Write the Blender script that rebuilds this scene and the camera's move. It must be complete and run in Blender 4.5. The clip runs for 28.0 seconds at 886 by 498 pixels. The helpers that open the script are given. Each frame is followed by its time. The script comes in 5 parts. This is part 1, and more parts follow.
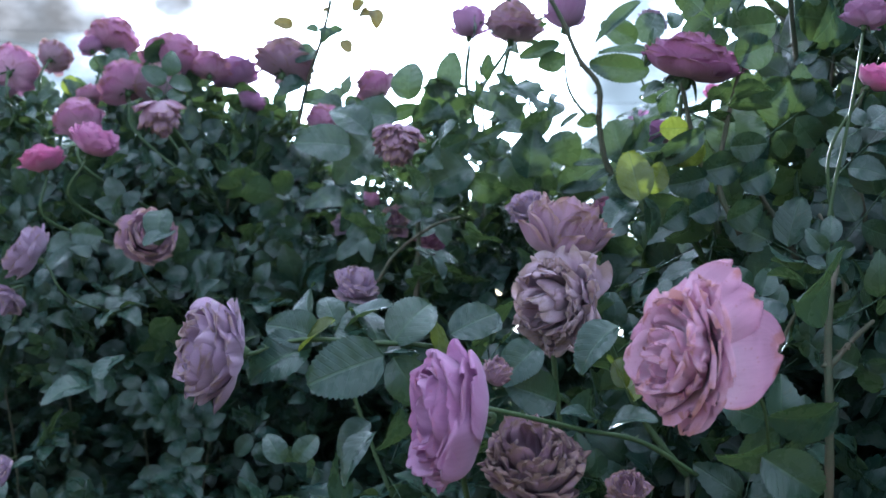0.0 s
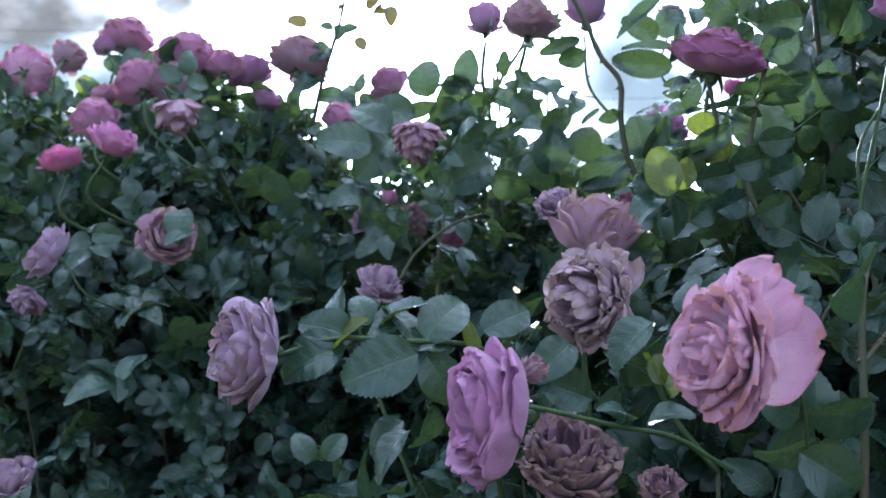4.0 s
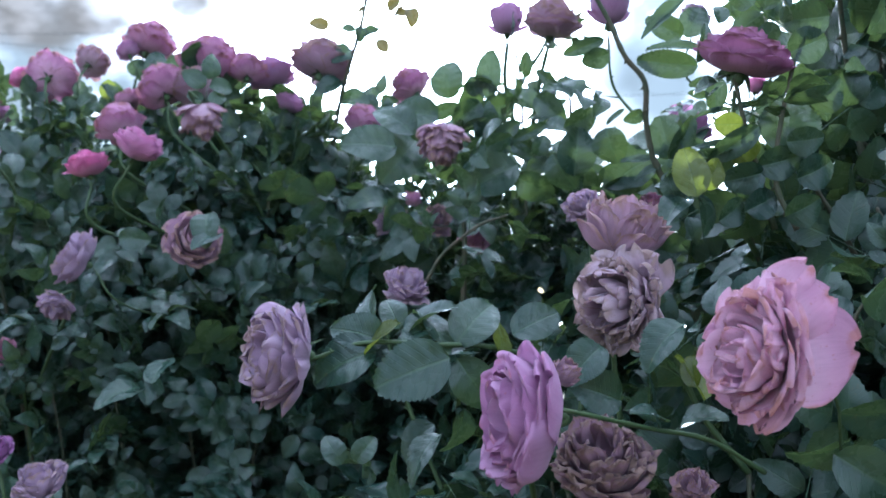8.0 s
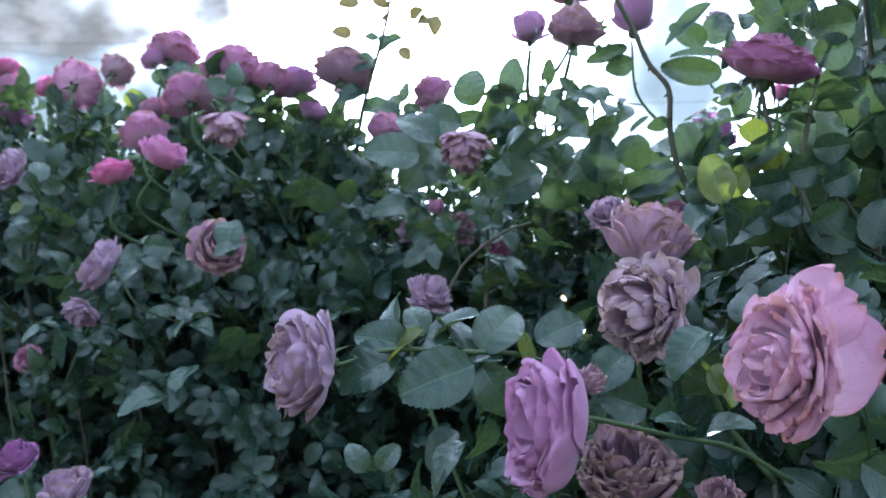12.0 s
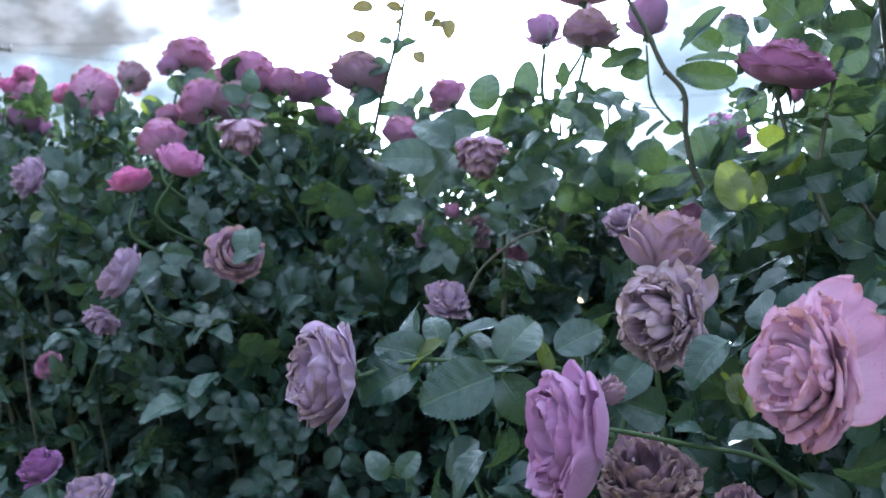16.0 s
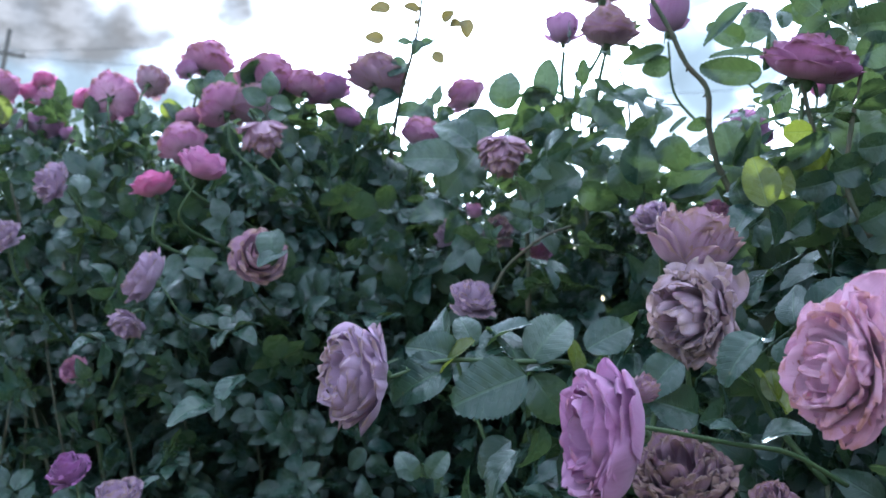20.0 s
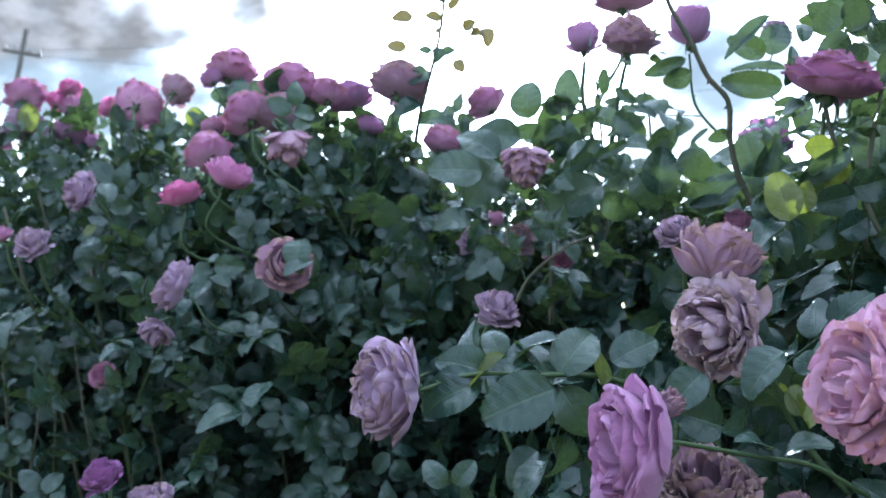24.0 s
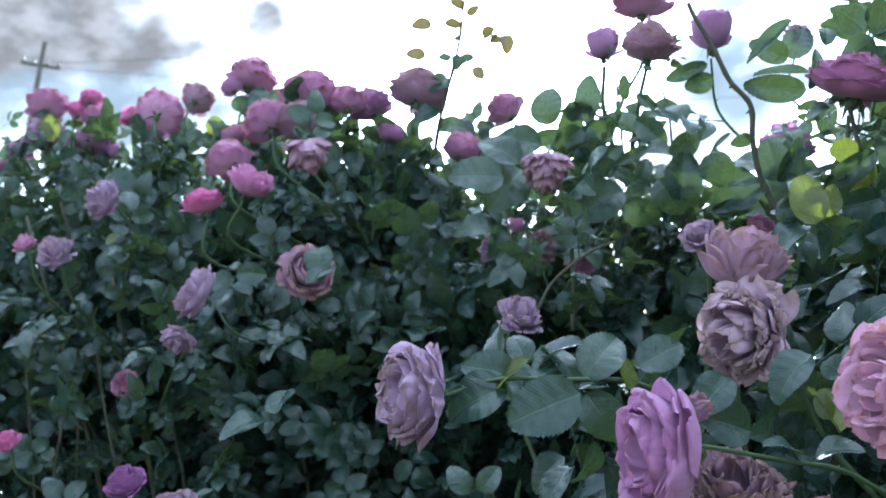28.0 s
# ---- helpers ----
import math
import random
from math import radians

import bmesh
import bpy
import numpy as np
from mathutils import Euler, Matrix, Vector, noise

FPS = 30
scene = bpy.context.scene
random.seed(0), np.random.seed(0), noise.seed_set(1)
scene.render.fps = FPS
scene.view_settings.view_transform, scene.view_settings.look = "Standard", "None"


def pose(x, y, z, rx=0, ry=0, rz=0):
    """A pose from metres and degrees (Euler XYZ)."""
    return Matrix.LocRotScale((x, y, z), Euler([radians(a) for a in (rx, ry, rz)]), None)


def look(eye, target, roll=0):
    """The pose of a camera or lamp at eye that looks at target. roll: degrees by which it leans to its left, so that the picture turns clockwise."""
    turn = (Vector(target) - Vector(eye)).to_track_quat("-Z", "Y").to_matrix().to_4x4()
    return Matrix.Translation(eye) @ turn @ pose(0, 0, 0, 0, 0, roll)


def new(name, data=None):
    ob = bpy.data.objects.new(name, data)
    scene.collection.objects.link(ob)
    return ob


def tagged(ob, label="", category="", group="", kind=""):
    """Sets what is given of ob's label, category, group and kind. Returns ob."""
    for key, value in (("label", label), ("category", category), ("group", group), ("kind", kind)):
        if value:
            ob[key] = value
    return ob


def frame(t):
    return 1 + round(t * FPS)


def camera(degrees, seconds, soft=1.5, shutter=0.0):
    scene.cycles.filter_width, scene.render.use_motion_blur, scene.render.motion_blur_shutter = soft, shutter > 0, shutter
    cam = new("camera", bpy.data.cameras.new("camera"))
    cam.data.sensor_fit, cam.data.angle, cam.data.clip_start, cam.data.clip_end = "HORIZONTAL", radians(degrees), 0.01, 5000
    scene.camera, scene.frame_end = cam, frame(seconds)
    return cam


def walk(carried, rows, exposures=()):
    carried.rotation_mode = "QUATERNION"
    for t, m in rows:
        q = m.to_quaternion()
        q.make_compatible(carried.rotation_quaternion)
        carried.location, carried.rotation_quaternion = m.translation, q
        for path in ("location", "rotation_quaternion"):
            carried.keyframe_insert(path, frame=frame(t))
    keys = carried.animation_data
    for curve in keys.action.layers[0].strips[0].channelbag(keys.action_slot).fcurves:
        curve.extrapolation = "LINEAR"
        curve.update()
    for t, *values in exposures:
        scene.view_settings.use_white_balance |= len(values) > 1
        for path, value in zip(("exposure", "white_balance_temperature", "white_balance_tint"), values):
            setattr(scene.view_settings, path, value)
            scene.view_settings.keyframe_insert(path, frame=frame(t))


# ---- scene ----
cam = camera(44.3, 28.0, soft=1.6)
cam.data.dof.use_dof, cam.data.dof.focus_distance, cam.data.dof.aperture_fstop = True, 0.95, 11.0

EXPOSURE, KELVIN, TINT = 1.30, 4950.0, 6.0
SUN_POWER, SKY_POWER, CLOUD_BASE, CLOUD_GLOW = 4.0, 0.05, 3.2, 3.2
GREY_RAG, GREY_TONE, BLUE_TONE = 0.9, (0.135, 0.116, 0.098, 1.0), (0.178, 0.192, 0.190, 1.0)

PATH = [
    (0, (0.0620, 0.0375, 1.2777), (-0.0259, 2.0305, 1.4208), 2.06),
    (0.5, (0.0616, 0.0430, 1.2789), (-0.0306, 2.0360, 1.4194), 1.97),
    (1, (0.0594, 0.0457, 1.2791), (-0.0340, 2.0387, 1.4182), 1.91),
    (1.5, (0.0555, 0.0456, 1.2785), (-0.0362, 2.0386, 1.4174), 1.86),
    (2, (0.0504, 0.0434, 1.2773), (-0.0380, 2.0364, 1.4168), 1.80),
    (2.5, (0.0451, 0.0403, 1.2760), (-0.0401, 2.0333, 1.4162), 1.75),
    (3, (0.0404, 0.0375, 1.2756), (-0.0432, 2.0305, 1.4157), 1.71),
    (3.5, (0.0373, 0.0368, 1.2766), (-0.0483, 2.0297, 1.4152), 1.69),
    (4.5, (0.0364, 0.0402, 1.2784), (-0.0634, 2.0327, 1.4148), 1.60),
    (5.5, (0.0351, 0.0431, 1.2800), (-0.0782, 2.0352, 1.4143), 1.51),
    (6, (0.0328, 0.0415, 1.2796), (-0.0818, 2.0335, 1.4149), 1.52),
    (6.5, (0.0301, 0.0397, 1.2792), (-0.0851, 2.0315, 1.4154), 1.50),
    (7, (0.0278, 0.0378, 1.2792), (-0.0888, 2.0295, 1.4154), 1.43),
    (7.5, (0.0264, 0.0358, 1.2800), (-0.0929, 2.0276, 1.4152), 1.31),
    (8, (0.0259, 0.0345, 1.2817), (-0.0975, 2.0262, 1.4152), 1.21),
    (8.5, (0.0259, 0.0340, 1.2839), (-0.1027, 2.0256, 1.4158), 1.15),
    (9, (0.0261, 0.0337, 1.2859), (-0.1081, 2.0249, 1.4170), 1.16),
    (9.5, (0.0262, 0.0326, 1.2873), (-0.1134, 2.0234, 1.4187), 1.20),
    (10, (0.0261, 0.0311, 1.2875), (-0.1186, 2.0213, 1.4206), 1.26),
    (10.5, (0.0258, 0.0299, 1.2865), (-0.1235, 2.0197, 1.4226), 1.31),
    (11, (0.0251, 0.0302, 1.2846), (-0.1283, 2.0194, 1.4247), 1.32),
    (11.5, (0.0242, 0.0321, 1.2826), (-0.1333, 2.0208, 1.4268), 1.32),
    (12, (0.0230, 0.0354, 1.2807), (-0.1389, 2.0234, 1.4286), 1.31),
    (12.5, (0.0218, 0.0384, 1.2796), (-0.1444, 2.0256, 1.4299), 1.28),
    (13.5, (0.0225, 0.0334, 1.2877), (-0.1506, 2.0205, 1.4300), 1.05),
    (14.5, (0.0234, 0.0286, 1.2961), (-0.1569, 2.0156, 1.4302), 0.82),
    (15, (0.0230, 0.0267, 1.2967), (-0.1602, 2.0137, 1.4312), 0.83),
    (15.5, (0.0217, 0.0269, 1.2954), (-0.1639, 2.0136, 1.4322), 0.83),
    (16, (0.0195, 0.0282, 1.2932), (-0.1681, 2.0145, 1.4328), 0.78),
    (16.5, (0.0169, 0.0288, 1.2913), (-0.1722, 2.0150, 1.4328), 0.67),
    (17, (0.0146, 0.0275, 1.2912), (-0.1760, 2.0135, 1.4321), 0.52),
    (17.5, (0.0133, 0.0240, 1.2930), (-0.1793, 2.0100, 1.4307), 0.39),
    (18, (0.0129, 0.0203, 1.2953), (-0.1830, 2.0062, 1.4294), 0.30),
    (18.5, (0.0122, 0.0194, 1.2962), (-0.1878, 2.0049, 1.4290), 0.24),
    (19, (0.0104, 0.0223, 1.2952), (-0.1939, 2.0071, 1.4298), 0.20),
    (19.5, (0.0078, 0.0262, 1.2936), (-0.2005, 2.0103, 1.4312), 0.16),
    (20, (0.0056, 0.0271, 1.2932), (-0.2062, 2.0107, 1.4322), 0.12),
    (20.5, (0.0037, 0.0235, 1.2948), (-0.2107, 2.0070, 1.4324), 0.08),
    (21, (0.0011, 0.0176, 1.2976), (-0.2143, 2.0013, 1.4323), 0.04),
    (21.5, (-0.0026, 0.0128, 1.2998), (-0.2181, 1.9966, 1.4328), 0.02),
    (22, (-0.0066, 0.0111, 1.3002), (-0.2225, 1.9947, 1.4346), 0.04),
    (22.5, (-0.0089, 0.0117, 1.2990), (-0.2276, 1.9949, 1.4373), 0.07),
    (23.5, (-0.0064, 0.0057, 1.3036), (-0.2375, 1.9876, 1.4402), 0.10),
    (24.5, (-0.0043, -0.0015, 1.3089), (-0.2471, 1.9794, 1.4431), 0.13),
    (25, (-0.0061, -0.0026, 1.3047), (-0.2516, 1.9772, 1.4448), 0.11),
    (25.5, (-0.0088, -0.0008, 1.3010), (-0.2569, 1.9782, 1.4467), 0.07),
    (26, (-0.0115, 0.0020, 1.2993), (-0.2624, 1.9804, 1.4487), 0.05),
    (26.5, (-0.0132, 0.0038, 1.2994), (-0.2675, 1.9817, 1.4506), 0.04),
    (27, (-0.0135, 0.0038, 1.3006), (-0.2719, 1.9811, 1.4521), 0.00),
    (27.5, (-0.0128, 0.0024, 1.3021), (-0.2758, 1.9791, 1.4536), -0.05),
    (28, (-0.0123, 0.0018, 1.3034), (-0.2797, 1.9779, 1.4553), -0.07),
]
walk(cam, [(t, look(eye, target, roll)) for t, eye, target, roll in PATH],
     exposures=[(t, EXPOSURE + more, KELVIN, TINT) for t, more in ((0.0, 0.10), (6.0, 0.17), (11.0, 0.25), (17.0, 0.32), (28.0, 0.28))])

# ---- sky and sun ----
SUN_TURN, SUN_HEIGHT = radians(-6.0), radians(16.0)
SUN_WAY = Vector((math.sin(SUN_TURN) * math.cos(SUN_HEIGHT), math.cos(SUN_TURN) * math.cos(SUN_HEIGHT), math.sin(SUN_HEIGHT)))


class Nodes:
    """Short names for building node trees."""

    def __init__(self, tree):
        self.tree = tree
        tree.nodes.clear()

    def add(self, kind, how=None, **inputs):
        node = self.tree.nodes.new(kind)
        if how and kind == "ShaderNodeUVMap":
            node.uv_map = how
        elif how and kind == "ShaderNodeMapRange":
            node.interpolation_type = how
        elif how:
            node.operation = how
        for key, value in inputs.items():
            self.set(node, key, value)
        return node

    def set(self, node, key, value):
        names = {s.name.replace(" ", "_"): s for s in reversed(list(node.inputs))}
        socket = node.inputs[int(key[1:])] if key[0] == "_" else names[key]
        if isinstance(value, bpy.types.NodeSocket):
            self.tree.links.new(value, socket)
        else:
            socket.default_value = value

    def math(self, how, a, b=0.0, clamp=False):
        node = self.add("ShaderNodeMath", how, _0=a, _1=b)
        node.use_clamp = clamp
        return node.outputs[0]

    def mix(self, fac, a, b, how="MIX"):
        node = self.add("ShaderNodeMix")
        node.data_type, node.blend_type = "RGBA", how
        self.set(node, "_0", fac), self.set(node, "_6", a), self.set(node, "_7", b)
        return node.outputs[2]

    def ramp(self, fac, low, high, a=0.0, b=1.0):
        node = self.add("ShaderNodeMapRange", "SMOOTHSTEP")
        for k, v in enumerate((fac, low, high, a, b)):
            self.set(node, f"_{k}", v)
        return node.outputs[0]

    def noise(self, vector, scale, detail=3.0, rough=0.55, distort=0.0):
        node = self.add("ShaderNodeTexNoise", None, Scale=scale, Detail=detail, Roughness=rough, Distortion=distort)
        if vector is not None:
            self.set(node, "Vector", vector)
        return node.outputs[0]


world = bpy.data.worlds.new("sky")
world.use_nodes = True
scene.world = world
n = Nodes(world.node_tree)
sky = n.add("ShaderNodeTexSky")
sky.sky_type, sky.sun_disc, sky.sun_elevation, sky.sun_rotation, sky.dust_density = "NISHITA", False, SUN_HEIGHT, SUN_TURN, 0.3
way = n.add("ShaderNodeTexCoord").outputs["Generated"]


def toward(direction):
    return n.add("ShaderNodeVectorMath", "DOT_PRODUCT", _0=way, _1=tuple(Vector(direction).normalized())).outputs["Value"]


stretch = n.add("ShaderNodeMapping", None, Vector=way, Scale=(1.0, 1.0, 1.7)).outputs[0]
billow = n.noise(stretch, 7.0, 6.0, 0.56, 0.25)
# thin bright cloud over most of the sky, brightest round the sun
to_sun = n.math("MAXIMUM", toward(SUN_WAY), 0.0)
glow = n.math("ADD", n.math("MULTIPLY", n.math("POWER", to_sun, 60.0), 5.0), n.math("MULTIPLY", n.math("POWER", to_sun, 8.0), CLOUD_GLOW))
# an overcast sky is brightest overhead
height = n.math("MAXIMUM", n.add("ShaderNodeSeparateXYZ", None, Vector=way).outputs[2], 0.0)
cloud_light = n.math("ADD", glow, n.math("MULTIPLY", n.math("ADD", n.math("MULTIPLY", height, 2.0), 1.0), CLOUD_BASE / 3))
cover = n.math("ADD", n.ramp(billow, 0.45, 0.62), n.ramp(to_sun, 0.978, 0.992), clamp=True)
white = n.add("ShaderNodeCombineColor", None, _0=cloud_light, _1=n.math("MULTIPLY", cloud_light, 0.99), _2=n.math("MULTIPLY", cloud_light, 0.98)).outputs[0]
clear = n.mix(1.0, sky.outputs[0], (SKY_POWER, SKY_POWER, SKY_POWER, 1.0), "MULTIPLY")
heaven = n.mix(cover, clear, white)
# grey rain clouds and blue gaps beside the bright patch
ragged = n.noise(stretch, 11.0, 6.0, 0.62, 0.2)
grey = n.mix(n.ramp(n.noise(stretch, 24.0, 4.0, 0.55), 0.35, 0.7), GREY_TONE, (0.28, 0.245, 0.215, 1.0))
GREY_CLOUDS = (((-0.5367, 0.8029, 0.2593), 0.0779), ((-0.4904, 0.8328, 0.2568), 0.0493), ((-0.4396, 0.8604, 0.2579), 0.0441), ((-0.3953, 0.8797, 0.2642), 0.0467), ((-0.3557, 0.8956, 0.2672), 0.0343), ((-0.2533, 0.9229, 0.2901), 0.0478), ((-0.2828, 0.9184, 0.2766), 0.0239), ((-0.4663, 0.8214, 0.3286), 0.0675), ((-0.3739, 0.8681, 0.3266), 0.0571))
BLUE_GAPS = (((-0.4761, 0.8554, 0.2041), 0.0571), ((-0.4359, 0.8763, 0.2052), 0.0571), ((-0.3932, 0.8956, 0.2082), 0.0519), ((-0.3576, 0.9099, 0.2103), 0.0441), ((-0.5193, 0.8351, 0.1818), 0.0675), ((-0.4260, 0.8904, 0.1606), 0.0675), ((-0.3264, 0.9249, 0.1948), 0.0363), ((0.0907, 0.9693, 0.2287), 0.0312), ((0.1300, 0.9679, 0.2152), 0.0363), ((0.1770, 0.9565, 0.2320), 0.0312), ((0.2327, 0.9507, 0.2051), 0.0415), ((0.2793, 0.9313, 0.2340), 0.0363))
for middle, size in BLUE_GAPS:
    apart = n.math("ADD", n.math("ARCCOSINE", toward(middle)), n.math("MULTIPLY", n.math("SUBTRACT", ragged, 0.5), 1.1 * size))
    heaven = n.mix(n.ramp(apart, size * 1.15, size * 0.45, 0.0, 0.8), heaven, BLUE_TONE)
for middle, size in GREY_CLOUDS:
    apart = n.math("ADD", n.math("ARCCOSINE", toward(middle)), n.math("MULTIPLY", n.math("SUBTRACT", ragged, 0.5), GREY_RAG * size))
    heaven = n.mix(n.ramp(apart, size * 1.1, size * 0.60, 0.0, 0.92), heaven, grey)
out = n.add("ShaderNodeBackground", None, Color=heaven, Strength=1.0)
n.add("ShaderNodeOutputWorld", None, Surface=out.outputs[0])

sun = new("sun", bpy.data.lights.new("sun", "SUN"))
sun.data.energy, sun.data.angle, sun.data.color = SUN_POWER, radians(2.5), (1.0, 0.93, 0.8)
sun.matrix_world = look(SUN_WAY * 50, (0, 0, 0))


# ---- materials ----
def material(name):
    m = bpy.data.materials.new(name)
    m.use_nodes = True
    return m, Nodes(m.node_tree)


def leaf_material(name, dark, fresh, glow, share):
    m, n = material(name)
    spot = n.add("ShaderNodeTexCoord")
    each = n.math("FRACT", n.math("ADD", n.add("ShaderNodeObjectInfo").outputs["Random"], n.add("ShaderNodeNewGeometry").outputs["Random Per Island"]))
    uv = n.add("ShaderNodeUVMap", "uv").outputs[0]
    part_uv = n.add("ShaderNodeSeparateXYZ", None, Vector=uv)
    across = n.math("ABSOLUTE", n.math("SUBTRACT", part_uv.outputs[0], 0.5))
    # side veins run forward from the midrib
    slant = n.math("SUBTRACT", part_uv.outputs[1], n.math("MULTIPLY", across, 0.55))
    vein = n.ramp(n.math("ABSOLUTE", n.math("SINE", n.math("MULTIPLY", slant, 31.0))), 0.0, 0.35, 1.0, 0.0)
    rib = n.ramp(across, 0.012, 0.035, 1.0, 0.0)
    veins = n.math("MAXIMUM", n.math("MULTIPLY", vein, 0.5), rib)
    patch = n.noise(spot.outputs["Object"], 45.0, 4.0)
    speck = n.noise(spot.outputs["Object"], 420.0, 2.0)
    hue = n.math("ADD", n.math("MULTIPLY", each, 0.7), n.math("MULTIPLY", patch, 0.35), clamp=True)
    base = n.mix(hue, dark, fresh)
    base = n.mix(n.math("MULTIPLY", veins, 0.22), base, (0.12, 0.19, 0.08, 1))
    base = n.mix(n.ramp(n.math("MULTIPLY", speck, patch), 0.36, 0.46, 0.0, 0.6), base, (0.10, 0.07, 0.03, 1))
    height = n.math("SUBTRACT", n.math("ADD", n.math("MULTIPLY", speck, 0.04), n.math("MULTIPLY", patch, 1.0)), n.math("MULTIPLY", veins, 0.28))
    bump = n.add("ShaderNodeBump", None, Strength=0.5, Distance=0.0022, Height=height).outputs[0]
    top = n.add("ShaderNodeBsdfPrincipled", None, Base_Color=base, Roughness=n.ramp(patch, 0.3, 0.7, 0.20, 0.38), Normal=bump)
    n.set(top, "Specular_IOR_Level", 0.42)
    thin = n.add("ShaderNodeBsdfTranslucent", None, Color=n.mix(n.math("MULTIPLY", veins, 0.4), n.mix(hue, glow, tuple(c * 1.35 for c in glow[:3]) + (1,)), base), Normal=bump)
    both = n.add("ShaderNodeMixShader", None, _0=share, _1=top.outputs[0], _2=thin.outputs[0])
    n.add("ShaderNodeOutputMaterial", None, Surface=both.outputs[0])
    return m


def petal_material(name, deep, pale, rim, rim_share, share=0.5):
    """Petal: pale at the foot, deeper towards the edge, a withered rim and small rusty specks."""
    m, n = material(name)
    spot = n.add("ShaderNodeTexCoord").outputs["Object"]
    each = n.add("ShaderNodeObjectInfo").outputs["Random"]
    uv = n.add("ShaderNodeUVMap", "uv").outputs[0]
    part_uv = n.add("ShaderNodeSeparateXYZ", None, Vector=uv)
    shifted = n.add("ShaderNodeVectorMath", "ADD", _0=spot, _1=n.add("ShaderNodeCombineXYZ", None, _0=n.math("MULTIPLY", each, 3.0)).outputs[0]).outputs[0]
    cloudy = n.noise(shifted, 60.0, 4.0)
    fine = n.noise(n.add("ShaderNodeMapping", None, Vector=uv, Scale=(38.0, 2.2, 1.0)).outputs[0], 1.0, 3.0, 0.6, 0.4)
    speck = n.noise(shifted, 330.0, 2.0)
    along = n.math("ADD", part_uv.outputs[1], n.math("MULTIPLY", n.math("SUBTRACT", cloudy, 0.5), 0.5))
    base = n.mix(n.ramp(along, 0.15, 0.95), pale, deep)
    base = n.mix(n.math("MULTIPLY", n.math("ADD", each, n.math("SUBTRACT", cloudy, 0.5), clamp=True), 0.45), base, pale)
    base = n.mix(n.math("MULTIPLY", n.ramp(fine, 0.42, 0.72), 0.20), base, tuple(c * 0.62 for c in deep[:3]) + (1,))
    edge = n.math("MAXIMUM", part_uv.outputs[1], n.math("MULTIPLY", n.math("ABSOLUTE", n.math("SUBTRACT", part_uv.outputs[0], 0.5)), 1.96))
    worn = n.ramp(n.math("ADD", edge, n.math("MULTIPLY", n.math("SUBTRACT", cloudy, 0.5), 0.55)), 1.02 - 0.42 * rim_share, 1.10 - 0.22 * rim_share)
    base = n.mix(n.math("MULTIPLY", worn, 0.8), base, rim)
    base = n.mix(n.ramp(speck, 0.66, 0.72, 0.0, 0.7), base, rim)
    bump = n.add("ShaderNodeBump", None, Strength=0.5, Distance=0.0012, Height=n.math("ADD", fine, n.math("MULTIPLY", cloudy, 0.8))).outputs[0]
    skin = n.add("ShaderNodeBsdfPrincipled", None, Base_Color=base, Roughness=0.62, Normal=bump)
    n.set(skin, "Specular_IOR_Level", 0.25), n.set(skin, "Sheen_Weight", 0.12)
    thin = n.add("ShaderNodeBsdfTranslucent", None, Color=base, Normal=bump)
    both = n.add("ShaderNodeMixShader", None, _0=share, _1=skin.outputs[0], _2=thin.outputs[0])
    n.add("ShaderNodeOutputMaterial", None, Surface=both.outputs[0])
    return m


def rough_material(name, a, b, scale, rough=0.8, bump_size=0.002, spec=0.3):
    m, n = material(name)
    spot = n.add("ShaderNodeTexCoord").outputs["Object"]
    big, small = n.noise(spot, scale, 4.0), n.noise(spot, scale * 9, 3.0)
    base = n.mix(n.ramp(n.math("ADD", n.math("MULTIPLY", big, 0.65), n.math("MULTIPLY", small, 0.35)), 0.35, 0.65), a, b)
    bump = n.add("ShaderNodeBump", None, Strength=0.6, Distance=bump_size, Height=n.math("ADD", small, big)).outputs[0]
    skin = n.add("ShaderNodeBsdfPrincipled", None, Base_Color=base, Roughness=rough, Normal=bump)
    n.set(skin, "Specular_IOR_Level", spec)
    n.add("ShaderNodeOutputMaterial", None, Surface=skin.outputs[0])
    return m


LEAF = leaf_material("rose_leaf", (0.009, 0.027, 0.026, 1), (0.027, 0.051, 0.036, 1), (0.085, 0.125, 0.03, 1), 0.22)
YOUNG_LEAF = leaf_material("young_leaf", (0.0441, 0.063, 0.0158, 1), (0.0756, 0.0882, 0.0189, 1), (0.158, 0.189, 0.0189, 1), 0.46)
TWIG_LEAF = leaf_material("bronze_leaf", (0.045, 0.04, 0.02, 1), (0.075, 0.06, 0.025, 1), (0.11, 0.085, 0.02, 1), 0.35)
VIOLET = petal_material("violet_petal", (0.22, 0.07, 0.22, 1), (0.34, 0.15, 0.34, 1), (0.22, 0.07, 0.17, 1), 0.1, 0.35)
MAUVE = petal_material("mauve_petal", (0.44, 0.18, 0.35, 1), (0.60, 0.35, 0.50, 1), (0.32, 0.14, 0.14, 1), 0.35, 0.32)
PLUM = petal_material("plum_petal", (0.33, 0.12, 0.26, 1), (0.45, 0.23, 0.37, 1), (0.20, 0.08, 0.09, 1), 0.3, 0.35)
BLUSH = petal_material("blush_petal", (0.58, 0.31, 0.46, 1), (0.72, 0.53, 0.64, 1), (0.42, 0.18, 0.15, 1), 0.26, 0.45)
BLUSH_BACK = petal_material("blush_back_petal", (0.52, 0.27, 0.41, 1), (0.62, 0.40, 0.53, 1), (0.42, 0.17, 0.16, 1), 0.18)
